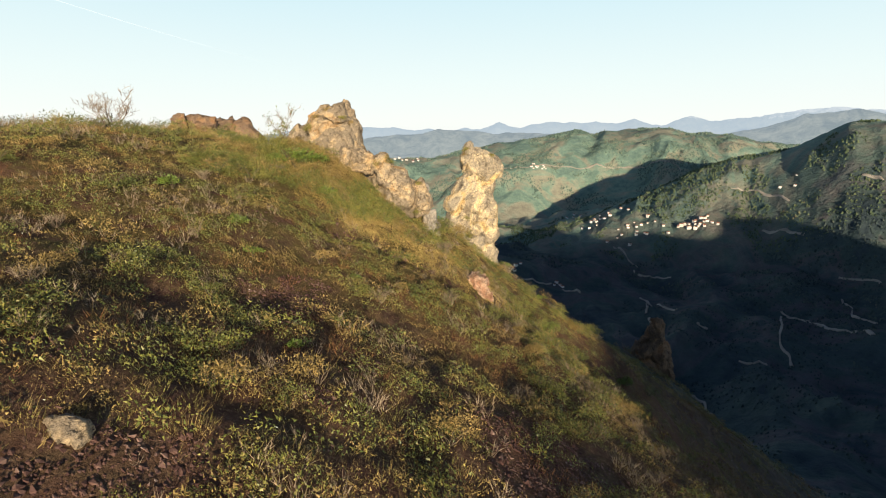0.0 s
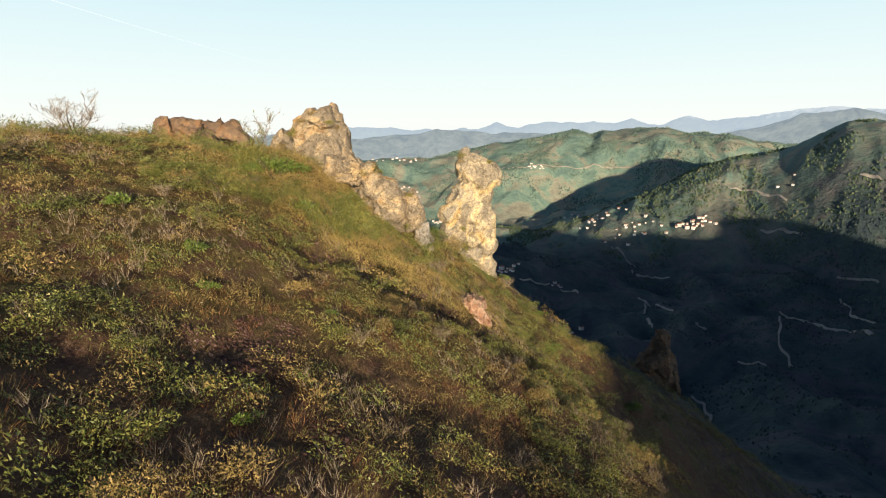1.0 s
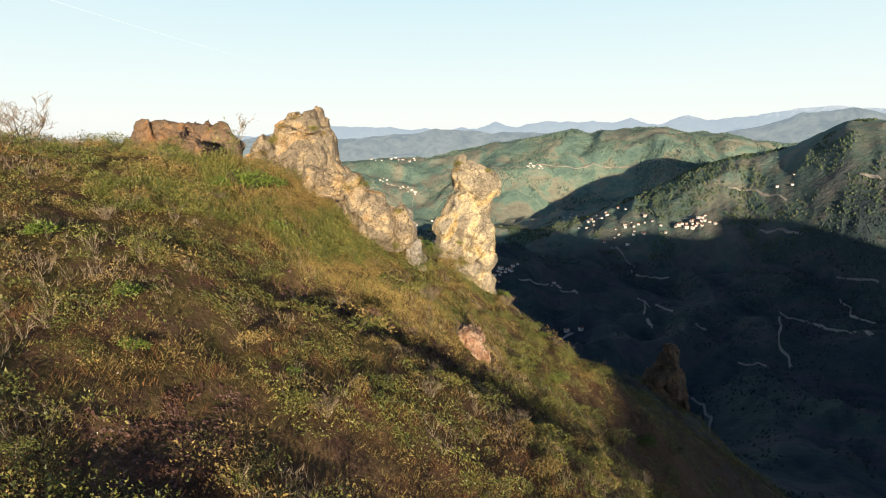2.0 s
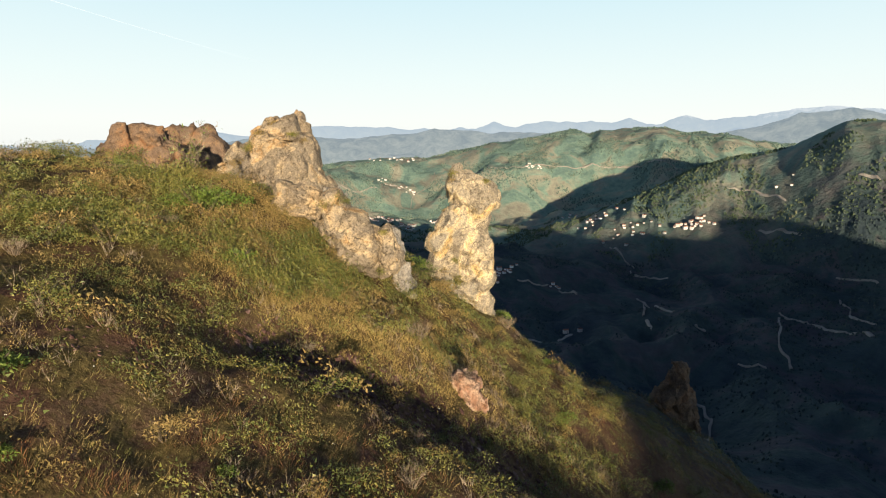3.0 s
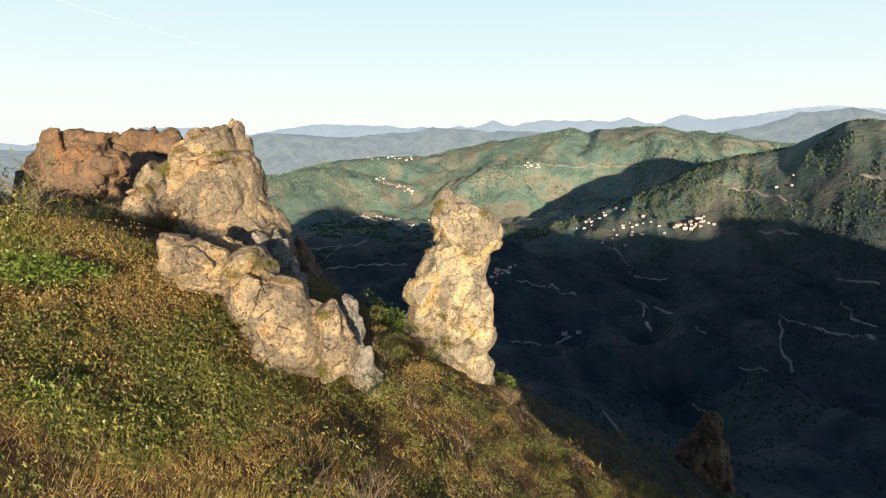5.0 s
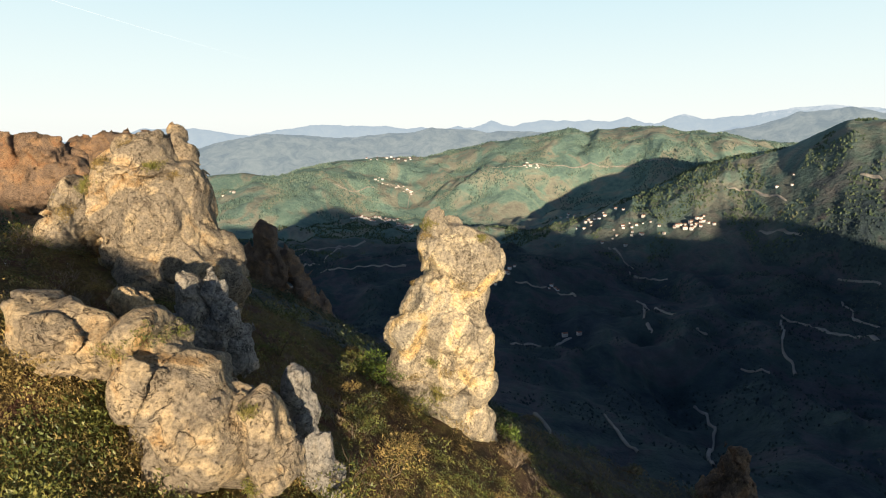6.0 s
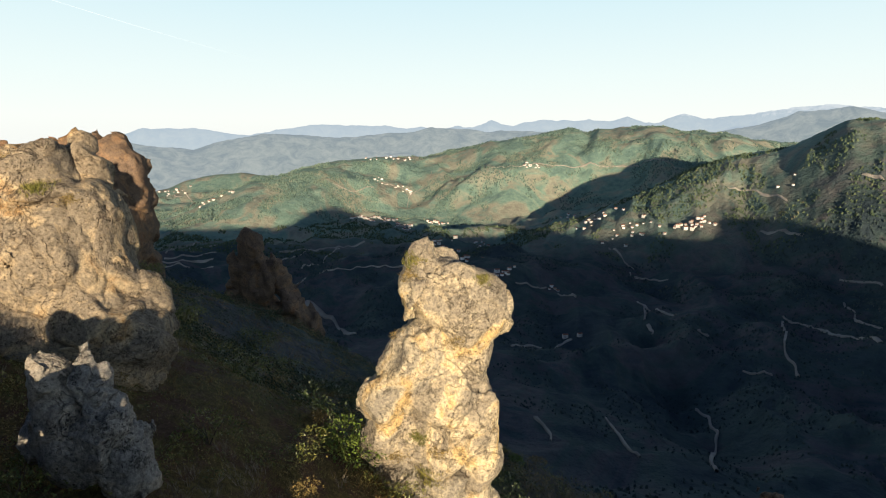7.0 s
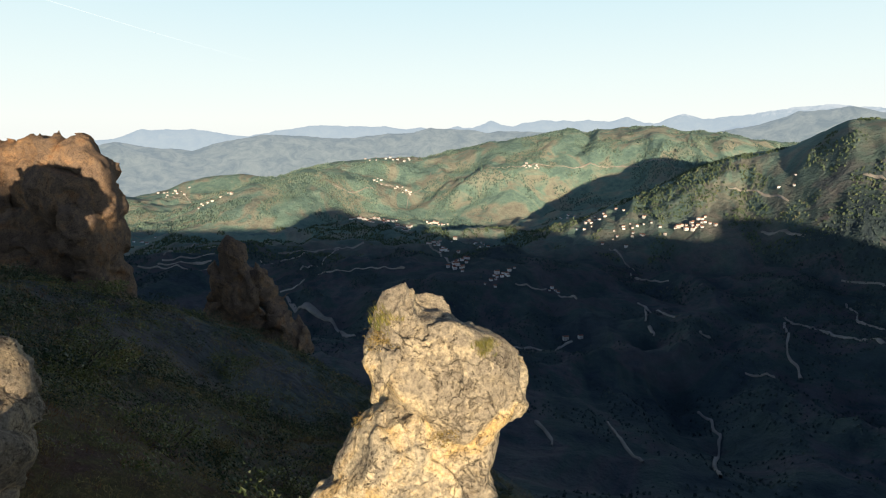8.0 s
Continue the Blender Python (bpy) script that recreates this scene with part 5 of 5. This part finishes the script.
def woods(n, seed, near, beyond, material, label):
    """Crowns of far trees, in patches on the slopes."""
    g = np.random.default_rng(seed)
    az, r = np.radians(g.uniform(-40, 40, 5 * n)), np.sqrt(g.uniform(near ** 2, beyond ** 2, 5 * n))
    x, y = 2 + r * np.sin(az), 20 + r * np.cos(az)
    keep = vnoise(x / 140, y / 140, 0.4, 801) + 0.7 * vnoise(x / 45, y / 45, 0.2, 803) > 0.05
    for tx, ty, _, sx, sy, _ in TOWNS:
        keep &= ((x - tx) / (1.3 * sx)) ** 2 + ((y - ty) / (1.5 * sy + 20)) ** 2 > 1
    x, y = x[keep][:n], y[keep][:n]
    z = wooded_land(x, y)
    q = g.uniform(1.5, 3.7, len(x)) * np.clip(np.hypot(x, y) / 1700, 0.45, 1.15)
    ball = np.array([(1, 0, 0), (-0.5, 0.87, 0), (-0.5, -0.87, 0), (0.4, 0.1, 1.1), (-0.45, 0.0, 1.25)])
    tri = np.array([(0, 1, 3), (1, 4, 3), (1, 2, 4), (2, 3, 4), (2, 0, 3)])
    V = ball[None] * g.uniform(0.65, 1.35, (len(x), 5, 1)) * q[:, None, None]
    turn = g.uniform(0, 6.28, len(x))
    c, s = np.cos(turn)[:, None], np.sin(turn)[:, None]
    V = np.stack([V[..., 0] * c - V[..., 1] * s + x[:, None], V[..., 0] * s + V[..., 1] * c + y[:, None], V[..., 2] * 1.25 + z[:, None] - 0.5], -1).reshape(-1, 3)
    F = (tri[None] + 5 * np.arange(len(x))[:, None, None]).reshape(-1, 3)
    return tagged(new("far_woods", mesh_from("far_woods", V, F, material)), label, "woods", kind="stuff")


woods(17000, 800, 160, 1400, CROWN_SHADE, "woods in the shadowed valley, coloured dark for its shade")
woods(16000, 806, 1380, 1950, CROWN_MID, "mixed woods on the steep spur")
woods(34000, 810, 1900, 3050, CROWN, "patchy woods on the sunlit ridge, coloured paler for haze")


def road(points, wide, label="pale dirt road winding through the dark valley"):
    """A strip laid on the land along a bent line."""
    P = np.array(points, float)
    t = np.linspace(0, len(P) - 1, 14 * (len(P) - 1) + 1)
    x, y = np.interp(t, np.arange(len(P)), P[:, 0]), np.interp(t, np.arange(len(P)), P[:, 1])
    for _ in range(4):
        x[1:-1], y[1:-1] = (x[:-2] + 2 * x[1:-1] + x[2:]) / 4, (y[:-2] + 2 * y[1:-1] + y[2:]) / 4
    x, y = x + 3 * vnoise(t * 1.3, P[0, 0], 0.1, 5), y + 3 * vnoise(t * 1.3, P[0, 1], 0.6, 6)
    dx, dy = np.gradient(x), np.gradient(y)
    k = np.hypot(dx, dy)
    w = 0.62 * wide * (0.85 + 0.55 * vnoise(t * 1.7, 3.3, P[0, 0], 7)) / 2
    sx, sy = -dy / k * w, dx / k * w
    top, rows = [], []
    for q in (-1.0, -0.33, 0.33, 1.0):
        rows.append(np.stack([x + q * sx, y + q * sy], -1))
    G = np.stack(rows, 1)
    Z = wooded_land(G[..., 0], G[..., 1])
    Z = np.maximum(Z, wooded_land(x, y)[:, None] - 0.5) + 1.8
    V = np.concatenate([G, Z[..., None]], -1)
    n = len(x)
    skirt = V[:, [0, -1]] - np.array([0, 0, 4.0])
    V = np.concatenate([skirt[:, :1], V, skirt[:, 1:]], 1).reshape(-1, 3)
    i, j = np.meshgrid(np.arange(n - 1), np.arange(5), indexing="ij")
    F = np.stack([i * 6 + j, i * 6 + j + 1, (i + 1) * 6 + j + 1, (i + 1) * 6 + j], -1).reshape(-1, 4)
    return tagged(new("road", mesh_from("road", V, F, TRACK, False)), label, "road", kind="structure")


for wide, line in (
        (5, [(408, 1413), (417, 1369), (423, 1333), (429, 1301), (427, 1269)]),
        (5, [(417, 1261), (411, 1211), (433, 1209), (453, 1201), (467, 1181)]),
        (6, [(352, 1031), (356, 999), (358, 949), (358, 883)]),
        (5, [(354, 997), (335, 943), (296, 831)]),
        (5, [(299, 821), (296, 805), (295, 797)]),
        (4, [(740, 1071), (757, 1053), (779, 1031), (784, 1021)]),
        (5, [(679, 971), (666, 935), (665, 917), (632, 867), (638, 857), (653, 845)]),
        (6, [(543, 915), (548, 895), (560, 879), (548, 825), (557, 805), (563, 779), (539, 707)]),
        (5, [(538, 901), (433, 723), (416, 691), (414, 671), (410, 651)]),
        (4, [(133, 1013), (150, 1001), (169, 1003), (188, 1023)]),
        (4, [(203, 1007), (215, 987), (227, 961)]),
        (7, [(169, 2479), (244, 2487), (348, 2487), (472, 2507), (621, 2499), (718, 2471), (817, 2415), (932, 2339), (709, 1577)]),
        (6, [(708, 1453), (739, 1429), (752, 1389), (762, 1347), (769, 1303)]),
        (8, [(867, 1223), (878, 1207), (884, 1185)]),
        (7, [(703, 1285), (720, 1259), (733, 1231), (746, 1199)]),
        (4, [(272, 597), (272, 573), (260, 523), (249, 511), (205, 429), (191, 393)]),
        (4, [(88, 727), (123, 767), (160, 785), (185, 803)]),
        (4, [(75, 453), (79, 437), (82, 419)]),
        (4, [(144, 493), (142, 435), (142, 405)]),
        (4, [(348, 781), (352, 771), (365, 777)]),
        (4, [(351, 663), (365, 655), (379, 653)]),
        (6, [(-615, 1191), (-570, 1185), (-518, 1175), (-450, 1151)]),
        (6, [(-391, 1277), (-345, 1195), (-368, 1383), (-316, 1369)]),
        (8, [(-388, 1399), (-343, 1417), (-304, 1463), (-260, 1509), (-202, 1539)]),
        (6, [(-270, 1131), (-260, 1191), (-280, 1427), (-259, 1501)]),
        (4, [(-237, 1117), (-201, 1101), (-153, 1125), (-66, 1107)]),
        (5, [(-283, 1043), (-266, 1049), (-252, 1097)]),
        (6, [(-30, 1511), (-16, 1479), (5, 1461), (31, 1137)]),
        (5, [(92, 1471), (123, 1659), (123, 1735)]),
        (5, [(-419, 2291), (-357, 2311), (-273, 2403)]),
        (6, [(-138, 2351), (-137, 2469), (-53, 2563), (-39, 2673)]),
        (6, [(-257, 2519), (-184, 2517), (-139, 2495)]),
        (6, [(-1353, 2913), (-1189, 2767), (-917, 2401)]),
        (6, [(-1019, 2307), (-1049, 2509), (-857, 2315)])):
    road(line, wide)
for line in ([(-679, 1469), (-618, 1457), (-668, 1739)],
             [(-570, 1217), (-581, 1371), (-532, 1393)],
             [(-571, 1203), (-525, 1225), (-477, 1243)],
             [(-574, 1193), (-515, 1201), (-468, 1207)]):
    road(line, 5, "pale terrace edge on the quarried hillside")
road([(-270, 1025), (-218, 945), (-168, 913), (-121, 819)], 17, "broad pale scree track on the valley side")


def house_kind(w, d, h, roof_h):
    """Walls with a gable, a pitched roof with eaves, two rows of windows."""
    v = [(-w, -d, -3), (w, -d, -3), (w, d, -3), (-w, d, -3), (-w, -d, h), (w, -d, h), (w, d, h), (-w, d, h), (-w, 0, h + roof_h * 0.95), (w, 0, h + roof_h * 0.95)]
    f4 = [(0, 1, 5, 4), (1, 2, 6, 5), (2, 3, 7, 6), (3, 0, 4, 7)]
    bm = bmesh.new()
    vs = [bm.verts.new(q) for q in v]
    for q in f4 + [(4, 7, 8), (5, 9, 6)]:
        bm.faces.new([vs[k] for k in q])
    walls = bpy.data.meshes.new("wall")
    bm.to_mesh(walls)
    bm.free()
    walls.materials.append(PLASTER)
    bm = bmesh.new()
    e, t = 0.8, 0.5
    for s in (-1, 1):
        a = [(-w - e, s * (d + e), h - 0.4), (w + e, s * (d + e), h - 0.4), (w + e, 0, h + roof_h), (-w - e, 0, h + roof_h)]
        low = [bm.verts.new(q) for q in a]
        top = [bm.verts.new((q[0], q[1], q[2] + t)) for q in a]
        bm.faces.new(top)
        bm.faces.new(low[::-1])
        for k in range(4):
            bm.faces.new((low[k], low[(k + 1) % 4], top[(k + 1) % 4], top[k]))
    roof = bpy.data.meshes.new("roof")
    bm.to_mesh(roof)
    bm.free()
    roof.materials.append(TILES)
    bm = bmesh.new()
    bmesh.ops.create_cube(bm, size=1.0, matrix=Matrix.Diagonal((1.3, 0.25, 1.7, 1)))
    pane = bpy.data.meshes.new("window")
    bm.to_mesh(pane)
    bm.free()
    pane.materials.append(GLASS)
    return walls, roof, pane, w, d, h


HOUSES = [house_kind(6.5, 4.5, 6.5, 2.6), house_kind(8.5, 5.5, 9.5, 2.4), house_kind(5.0, 4.0, 4.5, 2.2)]
gh = np.random.default_rng(91)


def house(x, y, k, size, turn):
    walls, roof, pane, w, d, h = HOUSES[k]
    z = float(wooded_land(x, y))
    ob = thing("house", pose(x, y, z + 1.2, 0, 0, turn) @ Matrix.Scale(size, 4), ("two-storey pale plastered house with a red-brown roof", "tall cream apartment house with a low tiled roof", "small pale cottage with a red-brown roof")[k], "house", "houses in the valley")
    child("wall", walls, ob)
    child("roof", roof, ob)
    if math.hypot(x, y) < 1500:
        for level in range(2 if h > 5 else 1):
            for c in (-0.55, 0.0, 0.55):
                child("window", pane, ob, at=Matrix.Translation((c * w, -d, 1.9 + 3.0 * level)))


for x, y, n, sx, sy, big in TOWNS:
    for _ in range(n):
        house(x + gh.normal(0, sx * 0.6), y + gh.normal(0, sy * 0.6), int(gh.integers(3)), big * gh.uniform(0.36, 0.60), gh.uniform(-40, 40))


# ---------------------------------------------------------------- a vapour trail in the sky
def trail():
    n = 40
    t = np.linspace(0, 1, n)
    az, el = np.radians(-40.0 + 25.0 * t), np.radians(12.7 - 6.0 * t)
    w = 3.4 * np.ones(n)
    V = []
    for s in (-1, 1):
        e2 = el + s * np.radians(0.018) * w / 3
        V.append(np.stack([4800 * np.sin(az) * np.cos(e2), 4800 * np.cos(az) * np.cos(e2), 4800 * np.sin(e2)], -1))
    V = np.concatenate(V)
    i = np.arange(n - 1)
    F = np.stack([i, i + 1, i + 1 + n, i + n], -1)
    m, nn, l, b = nodes_of("vapour")
    # Sunlight on the vapour is put in as a faint glow.
    c = ramp_node(nn, l, noise_node(nn, l, position(nn), 0.01, 4), [(0.3, (0.84, 0.93, 0.95)), (0.7, (0.95, 0.98, 0.97))])
    b.inputs["Base Color"].default_value = rgb((0.1, 0.1, 0.1))
    l.new(c, b.inputs["Emission Color"])
    b.inputs["Emission Strength"].default_value = 0.68
    sep = nn.new("ShaderNodeSeparateXYZ")
    l.new(position(nn), sep.inputs[0])
    fade = math_node(nn, l, "DIVIDE", math_node(nn, l, "ADD", sep.outputs["X"], 1250.0), -1600.0, True)
    l.new(math_node(nn, l, "MULTIPLY", fade, 0.55), b.inputs["Alpha"])
    tagged(new("backdrop_vapour_trail", mesh_from("vapour_trail", V, F, m, False)), "thin white vapour trail high in the sky", "vapour trail", kind="structure")


trail()
